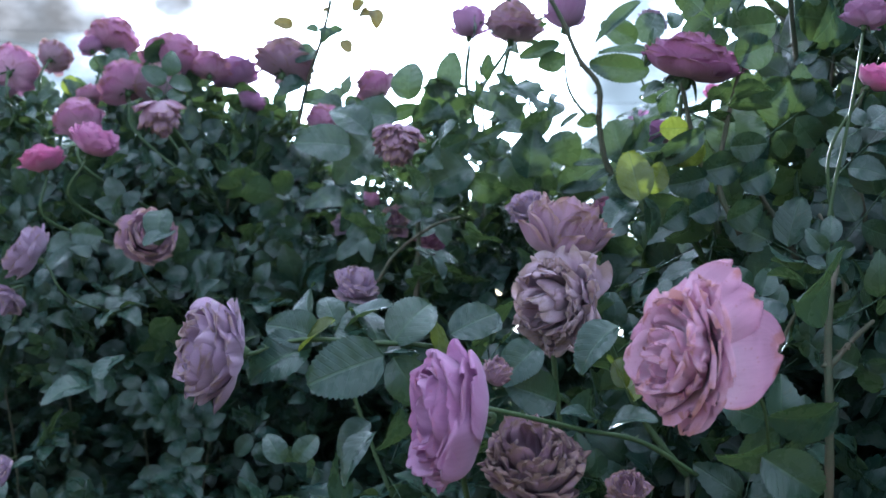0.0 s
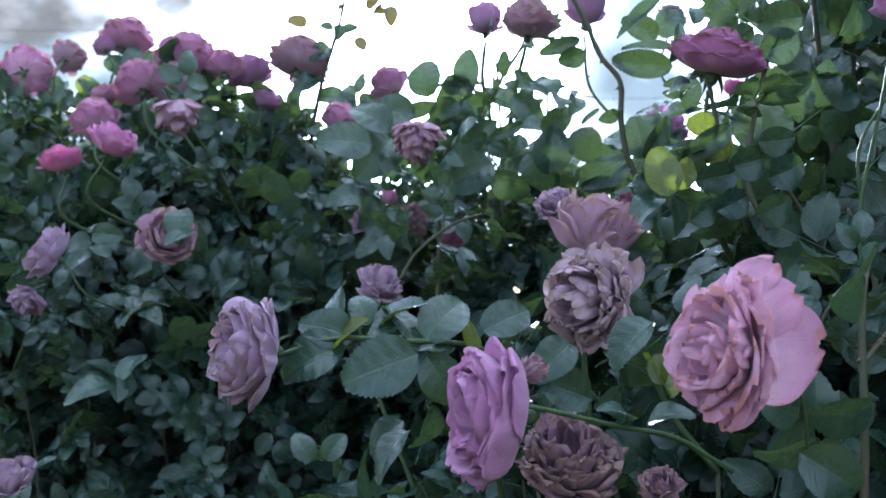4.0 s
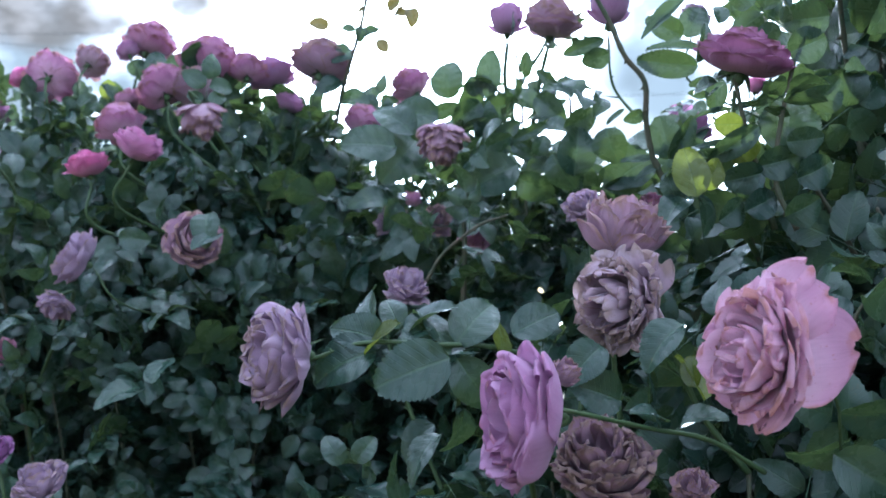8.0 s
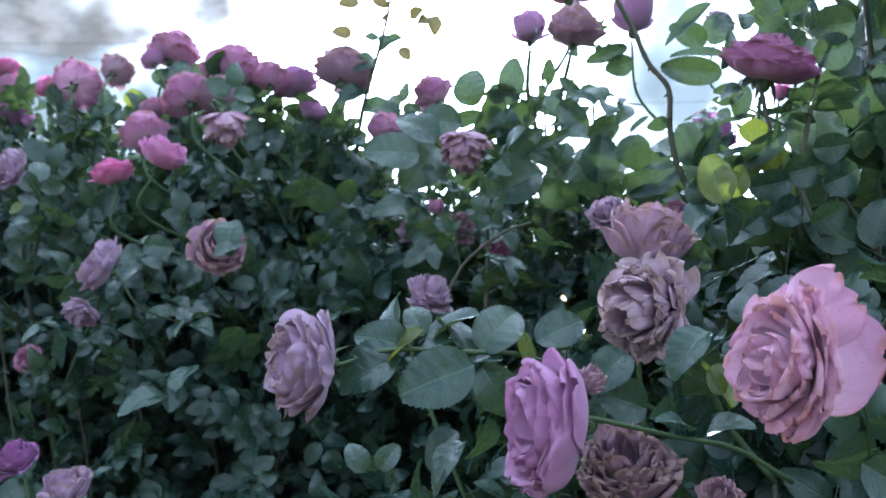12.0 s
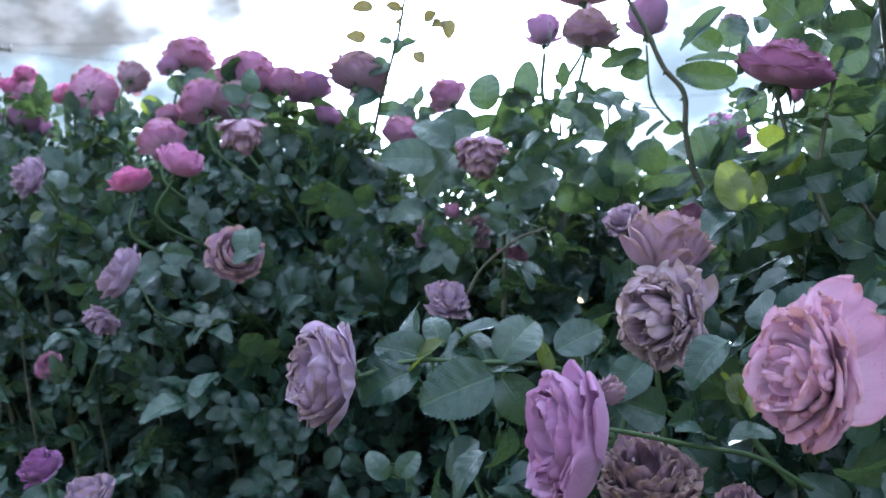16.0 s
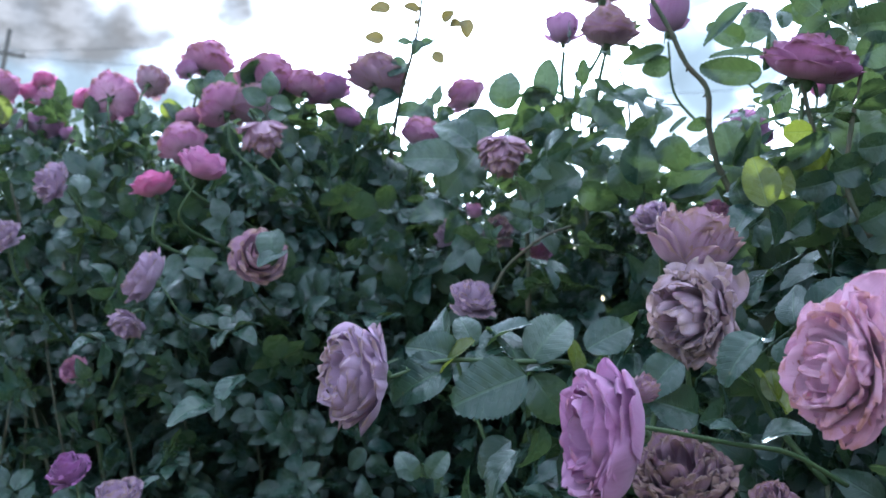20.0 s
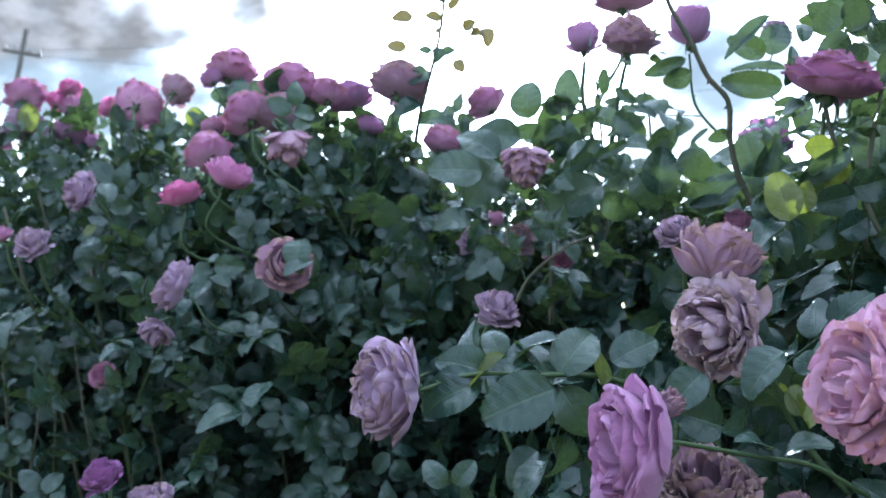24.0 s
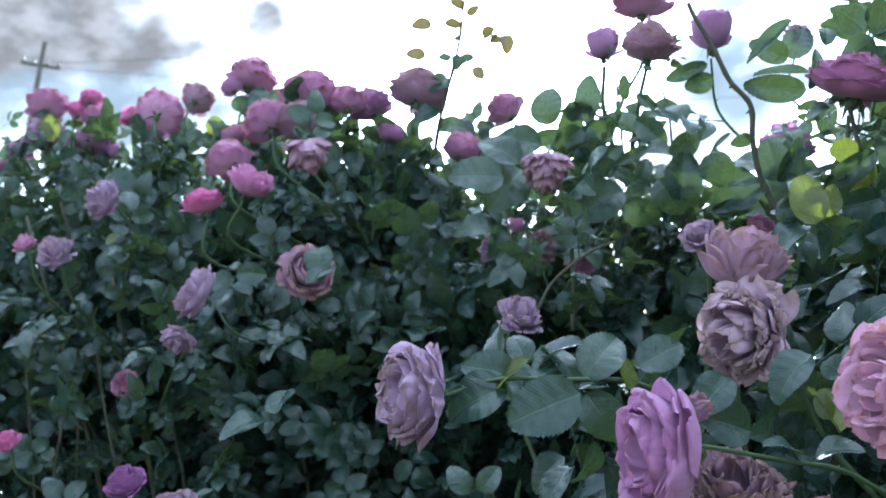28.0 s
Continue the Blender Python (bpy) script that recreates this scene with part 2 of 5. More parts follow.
PINK = petal_material("pink_petal", (0.387, 0.176, 0.343, 1), (0.484, 0.299, 0.466, 1), (0.422, 0.158, 0.246, 1), 0.08, 0.42)
CLEAR = petal_material("clear_pink_petal", (0.52, 0.20, 0.40, 1), (0.62, 0.36, 0.53, 1), (0.48, 0.16, 0.26, 1), 0.08, 0.5)
ROSY = petal_material("rosy_petal", (0.60, 0.15, 0.37, 1), (0.68, 0.33, 0.52, 1), (0.5, 0.12, 0.18, 1), 0.1)
LILAC = petal_material("lilac_petal", (0.377, 0.254, 0.385, 1), (0.484, 0.369, 0.484, 1), (0.328, 0.221, 0.197, 1), 0.28)
PALE = petal_material("pale_lilac_petal", (0.48, 0.344, 0.432, 1), (0.592, 0.48, 0.552, 1), (0.304, 0.208, 0.176, 1), 0.42)
FADED = petal_material("faded_petal", (0.37, 0.211, 0.308, 1), (0.475, 0.326, 0.414, 1), (0.317, 0.194, 0.15, 1), 0.38, 0.4)
DRIED = petal_material("dried_petal", (0.25, 0.14, 0.20, 1), (0.36, 0.24, 0.31, 1), (0.26, 0.17, 0.13, 1), 0.40, 0.42)
STEM = rough_material("green_stem", (0.032, 0.058, 0.022, 1), (0.050, 0.075, 0.030, 1), 60.0, 0.55, 0.0008)
CANE = rough_material("old_cane", (0.03, 0.042, 0.02, 1), (0.06, 0.048, 0.03, 1), 40.0, 0.7, 0.0012)
# ground lies out of view; its tone is raised to bounce fill light upward
SOIL = rough_material("soil_and_grass", (0.095, 0.105, 0.045, 1), (0.22, 0.165, 0.10, 1), 2.2, 0.95, 0.02)
POLE = rough_material("weathered_pole", (0.05, 0.045, 0.04, 1), (0.09, 0.08, 0.07, 1), 3.0, 0.85, 0.004)
CABLE = rough_material("black_cable", (0.02, 0.02, 0.022, 1), (0.035, 0.035, 0.035, 1), 5.0, 0.6, 0.001)
CERAMIC = rough_material("insulator_ceramic", (0.10, 0.09, 0.08, 1), (0.16, 0.14, 0.13, 1), 9.0, 0.45, 0.0005)


# ---- mesh helpers ----
def part(name, mesh, mat, parent=None, label="", m=None):
    """Links mesh data (or a bmesh) as one object under a thing."""
    if isinstance(mesh, bmesh.types.BMesh):
        data = bpy.data.meshes.new(name)
        mesh.to_mesh(data)
        mesh.free()
        mesh = data
    if mat is not None and not mesh.materials:
        mesh.materials.append(mat)
    ob = new(name, mesh)
    ob.parent = parent
    if m is not None:
        ob.matrix_basis = m
    return tagged(ob, label)


def mesh_of(name, verts, faces, uvs=None, mat=None, smooth=True):
    data = bpy.data.meshes.new(name)
    data.from_pydata([tuple(map(float, v)) for v in verts], [], [tuple(map(int, f)) for f in faces])
    if uvs is not None:
        layer = data.uv_layers.new(name="uv")
        flat = np.asarray(uvs, dtype=np.float32)[[v for f in faces for v in f]]
        layer.data.foreach_set("uv", flat.ravel())
    if smooth:
        data.polygons.foreach_set("use_smooth", [True] * len(data.polygons))
    if mat:
        data.materials.append(mat)
    return data


def tube_geo(points, radii, sides=6):
    pts = [Vector(p) for p in points]
    verts, faces, side = [], [], None
    for i, p in enumerate(pts):
        d = (pts[min(i + 1, len(pts) - 1)] - pts[max(i - 1, 0)]).normalized()
        side = d.orthogonal().normalized() if side is None else (side - d * side.dot(d)).normalized()
        up = d.cross(side)
        for k in range(sides):
            a = 2 * math.pi * k / sides
            verts.append(p + (side * math.cos(a) + up * math.sin(a)) * radii[i])
    for i in range(len(pts) - 1):
        for k in range(sides):
            a, b = i * sides + k, i * sides + (k + 1) % sides
            faces.append((a, b, b + sides, a + sides))
    faces.append(tuple(range(sides - 1, -1, -1)))
    faces.append(tuple(range((len(pts) - 1) * sides, len(pts) * sides)))
    return verts, faces


def bend(points, steps):
    """A smooth line through the points."""
    p = [Vector(q) for q in points]
    p = [p[0] * 2 - p[1]] + p + [p[-1] * 2 - p[-2]]
    line = []
    for i in range(1, len(p) - 2):
        for s in range(steps):
            t = s / steps
            a, b, c, d = p[i - 1], p[i], p[i + 1], p[i + 2]
            line.append(0.5 * (2 * b + (c - a) * t + (2 * a - 5 * b + 4 * c - d) * t * t + (3 * b - a - 3 * c + d) * t ** 3))
    return line + [p[-2]]


def thorny(points, r0, r1, sides=6, thorns=0, rng=None):
    """A tapered stem with a few hooked thorns, as vertices and faces."""
    m = len(points) - 1
    radii = [r0 + (r1 - r0) * i / m for i in range(m + 1)]
    for i in range(2, m, 4):
        radii[i] *= 1.12
    verts, faces = tube_geo(points, radii, sides)
    for _ in range(thorns):
        i = rng.randrange(1, m)
        d = (points[i] - points[i - 1]).normalized()
        o = d.orthogonal().normalized()
        o.rotate(Matrix.Rotation(rng.uniform(0, 6.28), 3, d))
        r, s = radii[i], d.cross(o)
        foot = points[i] + o * r * 0.8
        k = len(verts)
        verts += [foot + d * r * 0.8, foot - d * r * 0.9, foot + s * r * 0.35, foot - s * r * 0.35, foot + o * r * 1.9 - d * r * 0.8]
        faces += [(k, k + 2, k + 4), (k + 2, k + 1, k + 4), (k + 1, k + 3, k + 4), (k + 3, k, k + 4)]
    return verts, faces


def facing(place, y_way, z_way, scale=1.0):
    """A pose at place whose local +Y runs along y_way and whose +Z leans to z_way."""
    y = Vector(y_way).normalized()
    z = Vector(z_way)
    z = z - y * z.dot(y)
    z = z.normalized() if z.length > 1e-4 else y.orthogonal().normalized()
    x = y.cross(z)
    m = Matrix((x, y, z)).transposed().to_4x4()
    return Matrix.Translation(Vector(place)) @ m @ Matrix.Diagonal((scale, scale, scale, 1))


# ---- leaves ----
def leaflet_geo(length, width, fold, curl, rng, rows=12, columns=2, saw=0.035, blunt=0.0, pleat=0.0):
    """One toothed leaflet: foot at the origin, tip along +Y, upper side +Z."""
    verts, uvs, faces = [], [], []
    twist, wave = rng.uniform(-0.25, 0.25), rng.uniform(0, 6.28)
    for i in range(rows + 1):
        t = i / rows
        half = width * 0.5 * (math.sin(math.pi * (0.018 + (0.975 - 0.012 * blunt) * t) ** (0.83 + 0.07 * blunt)) ** (0.72 - 0.12 * blunt) if 0 < t < 1 else 0.0)
        bow = -curl * length * (t - 0.25) ** 2
        for k in range(-columns, columns + 1):
            u = k / columns
            tooth = 1 + (saw * (1 if i % 2 else -1) if abs(k) == columns and 0 < i < rows else 0)
            x = u * half * tooth
            z = bow + fold * abs(x) - 0.5 * fold * x * x / width + twist * x * (t - 0.4) + 0.05 * width * math.sin(7 * t + wave + 2 * u) * abs(u)
            z += pleat * width * math.sin(34 * (t - 0.28 * abs(u) * half / width)) * abs(u) * (1.2 - abs(u))
            verts.append((x, t * length + (0.012 * length * (1 if i % 2 else -1) if abs(k) == columns else 0), z))
            uvs.append((0.5 + 0.5 * u * max(half / (width * 0.5), 0.02), t))
    w = 2 * columns + 1
    for i in range(rows):
        for k in range(w - 1):
            a = i * w + k
            faces.append((a, a + 1, a + w + 1, a + w))
    return np.array(verts), np.array(uvs), np.array(faces)


def compound_geo(rng, rows, columns, leaflets=5):
    """A rose leaf: a thin stalk with paired toothed leaflets and one at the tip."""
    verts, uvs, faces, base = [], [], [], 0
    stalk = 0.030
    spots = [(stalk, 1, 0.78), (stalk, -1, 0.78), (stalk + 0.026, 1, 0.95), (stalk + 0.026, -1, 0.95), (stalk + 0.040, 0, 1.12)]
    if leaflets == 3:
        spots = spots[2:]
    sag = rng.uniform(0.5, 2.5)
    for along, side, size in spots:
        length = 0.047 * size * rng.uniform(0.9, 1.12)
        v, uv, f = leaflet_geo(length, length * rng.uniform(0.62, 0.80), rng.uniform(0.05, 0.45), rng.uniform(0.0, 0.9), rng, rows, columns)
        turn = Matrix.Rotation(-side * radians(rng.uniform(52, 76)) + radians(rng.uniform(-8, 8)), 3, "Z") @ Matrix.Rotation(radians(rng.uniform(-20, 14)), 3, "X") @ Matrix.Rotation(radians(rng.uniform(-22, 22)), 3, "Y")
        v = v @ np.array(turn).T + np.array((0.003 * side, along, -sag * along * along))
        verts.append(v), uvs.append(uv), faces.append(f + base)
        base += len(v)
    line = [(0, t * (stalk + 0.042), -sag * (t * (stalk + 0.042)) ** 2) for t in (0, 0.35, 0.7, 1.0)]
    v, f = tube_geo(line, [0.0011, 0.0009, 0.0008, 0.0005], 3)
    f = [q for q in f if len(q) == 4]
    verts.append(np.array([tuple(p) for p in v])), uvs.append(np.full((len(v), 2), 0.5)), faces.append(np.array(f) + base)
    return np.concatenate(verts), np.concatenate(uvs), np.concatenate(faces)


leaf_rng = random.Random(11)
FINE_LEAVES = [compound_geo(leaf_rng, 16, 2, 5 if i % 3 else 3) for i in range(8)]
PLAIN_LEAVES = [compound_geo(leaf_rng, 6, 1, 5 if i % 4 else 3) for i in range(8)]
LEAF_MESHES = [mesh_of("leaf", *g[::2], g[1], LEAF) for g in FINE_LEAVES]
TWIG_MESHES = [mesh_of("leaf", *g[::2], g[1], TWIG_LEAF) for g in FINE_LEAVES[:4]]
LEAF_LENGTH, PETAL_SIZE = 0.05, 0.03
SINGLE = {}
for tone, mat in (("green", LEAF), ("young", YOUNG_LEAF), ("bronze", TWIG_LEAF)):
    SINGLE[tone] = []
    for i in range(6):
        v, uv, f = leaflet_geo(1.0, leaf_rng.uniform(0.68, 0.82), leaf_rng.uniform(0.10, 0.50), leaf_rng.uniform(0.1, 0.7), leaf_rng, 32, 4, 0.04, 1.0, leaf_rng.uniform(0.012, 0.03))
        SINGLE[tone].append(mesh_of("leaf", v * LEAF_LENGTH, f, uv, mat))


def foliage_mesh(name, places, ys, zs, sizes, rng):
    """Many leaves joined into one mesh."""
    y = ys / np.linalg.norm(ys, axis=1, keepdims=True)
    z = zs - y * np.sum(zs * y, axis=1, keepdims=True)
    z /= np.linalg.norm(z, axis=1, keepdims=True) + 1e-9
    x = np.cross(y, z)
    turn = np.stack((x, y, z), axis=2) * sizes[:, None, None]
    pick = rng.integers(0, len(PLAIN_LEAVES), len(places))
    all_v, all_f, all_uv, base = [], [], [], 0
    for k, (v, uv, f) in enumerate(PLAIN_LEAVES):
        mine = np.nonzero(pick == k)[0]
        if not len(mine):
            continue
        moved = np.einsum("nij,vj->nvi", turn[mine], v) + places[mine][:, None, :]
        all_v.append(moved.reshape(-1, 3))
        all_f.append((f[None] + (np.arange(len(mine)) * len(v))[:, None, None]).reshape(-1, 4) + base)
        all_uv.append(np.tile(uv[f.ravel()], (len(mine), 1)))
        base += len(mine) * len(v)
    v, f, uv = np.concatenate(all_v), np.concatenate(all_f), np.concatenate(all_uv)
    data = bpy.data.meshes.new(name)
    data.vertices.add(len(v)), data.loops.add(f.size), data.polygons.add(len(f))
    data.vertices.foreach_set("co", v.astype(np.float32).ravel())
    data.loops.foreach_set("vertex_index", f.astype(np.int32).ravel())
    data.polygons.foreach_set("loop_start", np.arange(0, f.size, 4, dtype=np.int32))
    data.polygons.foreach_set("use_smooth", np.ones(len(f), dtype=bool))
    data.uv_layers.new(name="uv").data.foreach_set("uv", uv.astype(np.float32).ravel())
    data.update(calc_edges=True)
    data.validate()
    data.materials.append(LEAF)
    return data


# ---- ground ----
def ground():
    """One sheet, finely waved near the bushes, to the horizon."""
    edge = [-900, -200, -60, -20] + [-8 + 0.5 * i for i in range(33)] + [20, 60, 200, 900]
    verts = [(x, y + 2, 0.03 * noise.noise((x * 0.6, y * 0.6, 0)) if abs(x) < 15 and abs(y) < 15 else 0.0) for y in edge for x in edge]
    w = len(edge)
    faces = [(j * w + i, j * w + i + 1, (j + 1) * w + i + 1, (j + 1) * w + i) for j in range(w - 1) for i in range(w - 1)]
    ob = new("ground", mesh_of("ground", verts, faces, None, SOIL))
    tagged(ob, "unseen soil with thin grass, paled to bounce light up into the roses", "ground", kind="structure")


ground()

# ---- utility pole far behind the hedge ----
def utility_pole(base, top, arm, lines):
    pole = tagged(new("utility_pole"), "weathered wooden utility pole with a crossarm and cables", "utility pole")
    base, top = Vector(base), Vector(top)
    pole.location = base
    part("post", mesh_of("post", *tube_geo([Vector(), (top - base) * 0.5, top - base], [0.17, 0.14, 0.11], 10), None, POLE), None, pole)
    a, b = (Vector(p) - base for p in arm)
    bar = part("crossarm", mesh_of("crossarm", *tube_geo([a, b], [0.085, 0.085], 4), None, POLE, False), None, pole)
    up = (top - base).normalized()
    for t in (0.06, 0.32, 0.68, 0.94):
        p = a.lerp(b, t)
        part("insulator", mesh_of("insulator", *tube_geo([p, p + up * 0.12, p + up * 0.18, p + up * 0.28], [0.03, 0.06, 0.04, 0.05], 8), None, CERAMIC), None, bar)
    for points in lines:
        line = [p - base for p in bend(points, 14)]
        part("cable", mesh_of("cable", *tube_geo(line, [0.010] * len(line), 5), None, CABLE), None, pole)


utility_pole((-26.263, 44.600, -0.300), (-23.827, 44.600, 14.151), [(-24.920, 44.600, 13.248), (-23.104, 44.600, 12.906)], [[(-24.012, 44.600, 13.165), (-13.212, 38.000, 11.497), (-0.626, 30.000, 10.027), (6.054, 26.000, 9.853)], [(-23.263, 44.600, 12.936), (-12.030, 43.000, 11.479), (2.178, 41.000, 9.948), (13.109, 39.000, 10.255), (23.165, 37.000, 11.043)], [(-24.304, 44.600, 12.235), (-23.188, 40.000, 9.648), (-21.517, 32.000, 4.338)]])


# ---- rose bushes ----
CANES = []


def rose_bush(label, foot, spread, height, blobs, leaf_count, cane_count, seed, near_leaves=0, leaf_size=1.0, keep=None, lie=0.75, face=0.2):
    """Canes fanning up from the foot, and leaves filling the blobs (centre, radii)."""
    rng, nrng = random.Random(seed), np.random.default_rng(seed)
    bush = tagged(new("rose_bush"), label, "rose bush", "rose bushes")
    bush.location = foot
    foot = Vector(foot)
    for _ in range(cane_count):
        a = rng.uniform(0, 2 * math.pi)
        top = Vector((math.cos(a) * spread[0] * rng.uniform(0.2, 0.95), math.sin(a) * spread[1] * rng.uniform(0.2, 0.95), height * rng.uniform(0.72, 0.98)))
        start = Vector((top.x * 0.25, top.y * 0.25, -0.02))
        middle = start.lerp(top, 0.55) + Vector((top.x * -0.12 + rng.uniform(-0.05, 0.05), rng.uniform(-0.05, 0.05), 0.06))
        line = bend([start, middle, top], 9)
        r = rng.uniform(0.004, 0.0075)
        part("cane", mesh_of("cane", *thorny(line, r, r * 0.4, 6, 8, rng), None, CANE), None, bush)
        CANES.append([foot + p for p in line])
    weights = np.array([b[3] * b[4] * b[5] for b in blobs])
    pick = nrng.choice(len(blobs), leaf_count, p=weights / weights.sum())
    b = np.array(blobs)[pick]
    d = nrng.normal(size=(leaf_count, 3))
    d /= np.linalg.norm(d, axis=1, keepdims=True)
    places = b[:, :3] + d * b[:, 3:] * nrng.random((leaf_count, 1)) ** 0.48
    places += nrng.normal(size=places.shape) * 0.02
    good = places[:, 2] > 0.12
    if keep is not None:
        good &= keep(places[:, 0], places[:, 1], places[:, 2])
    places, d = places[good], d[good]
    count = len(places)
    ys = d * 0.8 + nrng.normal(size=(count, 3)) * 0.75 + np.array((0, -0.15, 0.0))
    zs = d * 0.35 + nrng.normal(size=(count, 3)) * 0.72 + np.array((0, -face, lie))
    sizes = nrng.uniform(0.6, 1.35, count) * leaf_size
    # the leaves on the side of the path stay single pieces
    order = np.argsort(places[:, 1] + 0.35 * np.abs(places[:, 2] - 1.4) + 4 * np.maximum(0, places[:, 0] - 0.58))
    single, rest = order[:near_leaves], order[near_leaves:]
    for i in single:
        part("leaf", LEAF_MESHES[rng.randrange(len(LEAF_MESHES))], None, bush, "",
             Matrix.Translation(-foot) @ facing(places[i], ys[i], zs[i], sizes[i]))
    mass = part("foliage", foliage_mesh("foliage", places[rest] - np.array(foot), ys[rest], zs[rest], sizes[rest], nrng), None, bush, "dense dark green toothed leaves")
    tagged(mass, kind="stuff")
    return bush


def shoot(bush, points, r0, r1, leaves, size, seed, meshes=None, thorns=6, first=0.1, joins=True, tone=None, tilt=0.6):
    """A cane of the bush that carries leaves in turn along its length."""
    rng, foot = random.Random(seed), bush.location
    line = bend(points, 8)
    part("cane", mesh_of("cane", *thorny([p - foot for p in line], r0, r1, 7, thorns, rng), None, tone or CANE), None, bush)
    if joins:
        CANES.append(line)
    for k in range(leaves):
        i = min(len(line) - 2, int((first + (1 - first) * k / max(1, leaves - 1)) * (len(line) - 2)))
        d = (line[i + 1] - line[i]).normalized()
        o = d.orthogonal().normalized()
        o.rotate(Matrix.Rotation(k * 2.4 + rng.uniform(-0.4, 0.4), 3, d))
        way = o + d * rng.uniform(0.2, 0.8)
        up = Vector((rng.uniform(-0.6, 0.6), rng.uniform(-0.8, 0.5) - 0.4 * (tilt < 0), tilt))
        part("leaf", (meshes or LEAF_MESHES)[rng.randrange(4)], None, bush, "", Matrix.Translation(-foot) @ facing(line[i], way, up, size * rng.uniform(0.75, 1.15)))


def single_leaf(bush, place, way, up, length, tone="green", kind=0, label="", width=None):
    """One large leaflet, placed by its foot."""
    broad = 1.0 if width is None else width / (0.75 * length)
    part("leaf", SINGLE[tone][kind % 6], None, bush, label, Matrix.Translation(-bush.location) @ facing(place, way, up, length / LEAF_LENGTH) @ Matrix.Diagonal((broad, 1, broad ** 0.5, 1)))


def gap(x, y, z):
    """Small ragged holes in the leaves that let the sky through: slope across, slope up, radius."""
    open_here = np.zeros(x.shape, dtype=bool)
    for across, up, r in ((-0.024, 0.093, 0.017), (-0.084, 0.102, 0.014), (0.102, 0.140, 0.012), (-0.330, 0.124, 0.007), (-0.182, 0.113, 0.007), (-0.219, 0.163, 0.019)):
        wide = r * (1 + 0.35 * np.sin(90 * x + 70 * z)) * y / 1.8
        open_here |= (x - 0.033 - across * (y - 0.042)) ** 2 + (z - 1.280 - up * (y - 0.042)) ** 2 < wide ** 2
    return open_here


left_bush = rose_bush("tall rambling rose bush with mauve blooms along its top", (-0.62, 2.0, 0.0), (0.55, 0.40), 1.62,
                      [(-0.55, 1.98, 0.80, 0.52, 0.42, 0.80), (-0.30, 1.95, 0.75, 0.35, 0.35, 0.74), (-0.62, 2.12, 1.33, 0.60, 0.28, 0.37), (-0.40, 2.12, 1.47, 0.36, 0.20, 0.25)], 8800, 18, 21, 300, 0.74, lie=0.85, face=1.1,
                      keep=lambda x, y, z: ((z > 1.26) | (y > 1.95) | (np.sin(311 * x + 173 * y + 97 * z) > 0.5)) & ~gap(x, y, z))
far_bush = rose_bush("large dense rose bush at the hedge end", (-1.35, 2.35, 0.0), (0.70, 0.45), 1.70,
                     [(-1.35, 2.35, 0.85, 0.85, 0.55, 0.86), (-1.10, 2.30, 1.40, 0.60, 0.35, 0.37)], 7300, 18, 22, 150, 0.76, lie=0.85, face=1.0)
middle_bush = rose_bush("shaded rose bush with thin upright shoots", (0.10, 2.0, 0.0), (0.42, 0.35), 1.50,
                        [(0.08, 2.05, 0.75, 0.50, 0.42, 0.76), (0.22, 1.80, 0.75, 0.40, 0.28, 0.74), (0.05, 1.78, 1.40, 0.32, 0.18, 0.19), (0.10, 1.80, 1.45, 0.34, 0.14, 0.12)], 4400, 14, 23, 300, 0.85, keep=lambda x, y, z: ~gap(x, y, z))
# last blob is unseen, added right of view to shade the near leaves
right_bush = rose_bush("leafy rose bush with strong thorny canes", (0.70, 1.5, 0.0), (0.45, 0.40), 1.75,
                       [(0.80, 1.50, 0.90, 0.50, 0.50, 0.92), (0.52, 1.35, 0.80, 0.30, 0.30, 0.80), (0.62, 1.50, 1.35, 0.22, 0.30, 0.42), (0.55, 1.45, 1.50, 0.25, 0.28, 0.40), (1.02, 0.85, 0.95, 0.40, 0.45, 0.85)], 5600, 16, 24, 300, 1.15, face=-0.2,
                       keep=lambda x, y, z: ~((x < 0.62) & (y < 1.0)) & ~((z > 1.28) & (x < 0.44) & (y < 1.30)) & ~((z > 1.46) & (np.sin(263 * x + 191 * y + 109 * z) > np.where(x < 0.42, -0.85, np.where(z < 1.6, 0.0, 0.9)))))
near_bush = rose_bush("low rose bush with large open blooms", (0.25, 1.25, 0.0), (0.35, 0.22), 1.20,
                      [(0.25, 1.25, 0.70, 0.48, 0.27, 0.56)], 1900, 12, 25, 280, 0.9, face=-0.25,
                      keep=lambda x, y, z: (y > 1.16) | (np.sin(277 * x + 151 * y + 83 * z) > 0.1))

shoot(right_bush, [(0.233, 1.400, 1.416), (0.222, 1.400, 1.450), (0.202, 1.400, 1.494), (0.193, 1.400, 1.539), (0.191, 1.400, 1.588), (0.166, 1.400, 1.621), (0.145, 1.400, 1.667), (0.124, 1.400, 1.705), (0.116, 1.400, 1.724)], 0.0044, 0.0027, 0, 0.62, 3, thorns=12)
shoot(right_bush, [(0.452, 1.300, 1.332), (0.431, 1.300, 1.461), (0.416, 1.320, 1.598), (0.399, 1.300, 1.700)], 0.0048, 0.0028, 5, 0.85, 4, thorns=9)
shoot(right_bush, [(0.453, 1.350, 1.401), (0.474, 1.400, 1.526), (0.489, 1.420, 1.639), (0.492, 1.420, 1.735)], 0.003, 0.002, 4, 0.75, 5, thorns=6)
shoot(right_bush, [(0.293, 1.150, 1.382), (0.265, 1.150, 1.479), (0.252, 1.150, 1.537)], 0.003, 0.0022, 4, 0.75, 6, thorns=6)
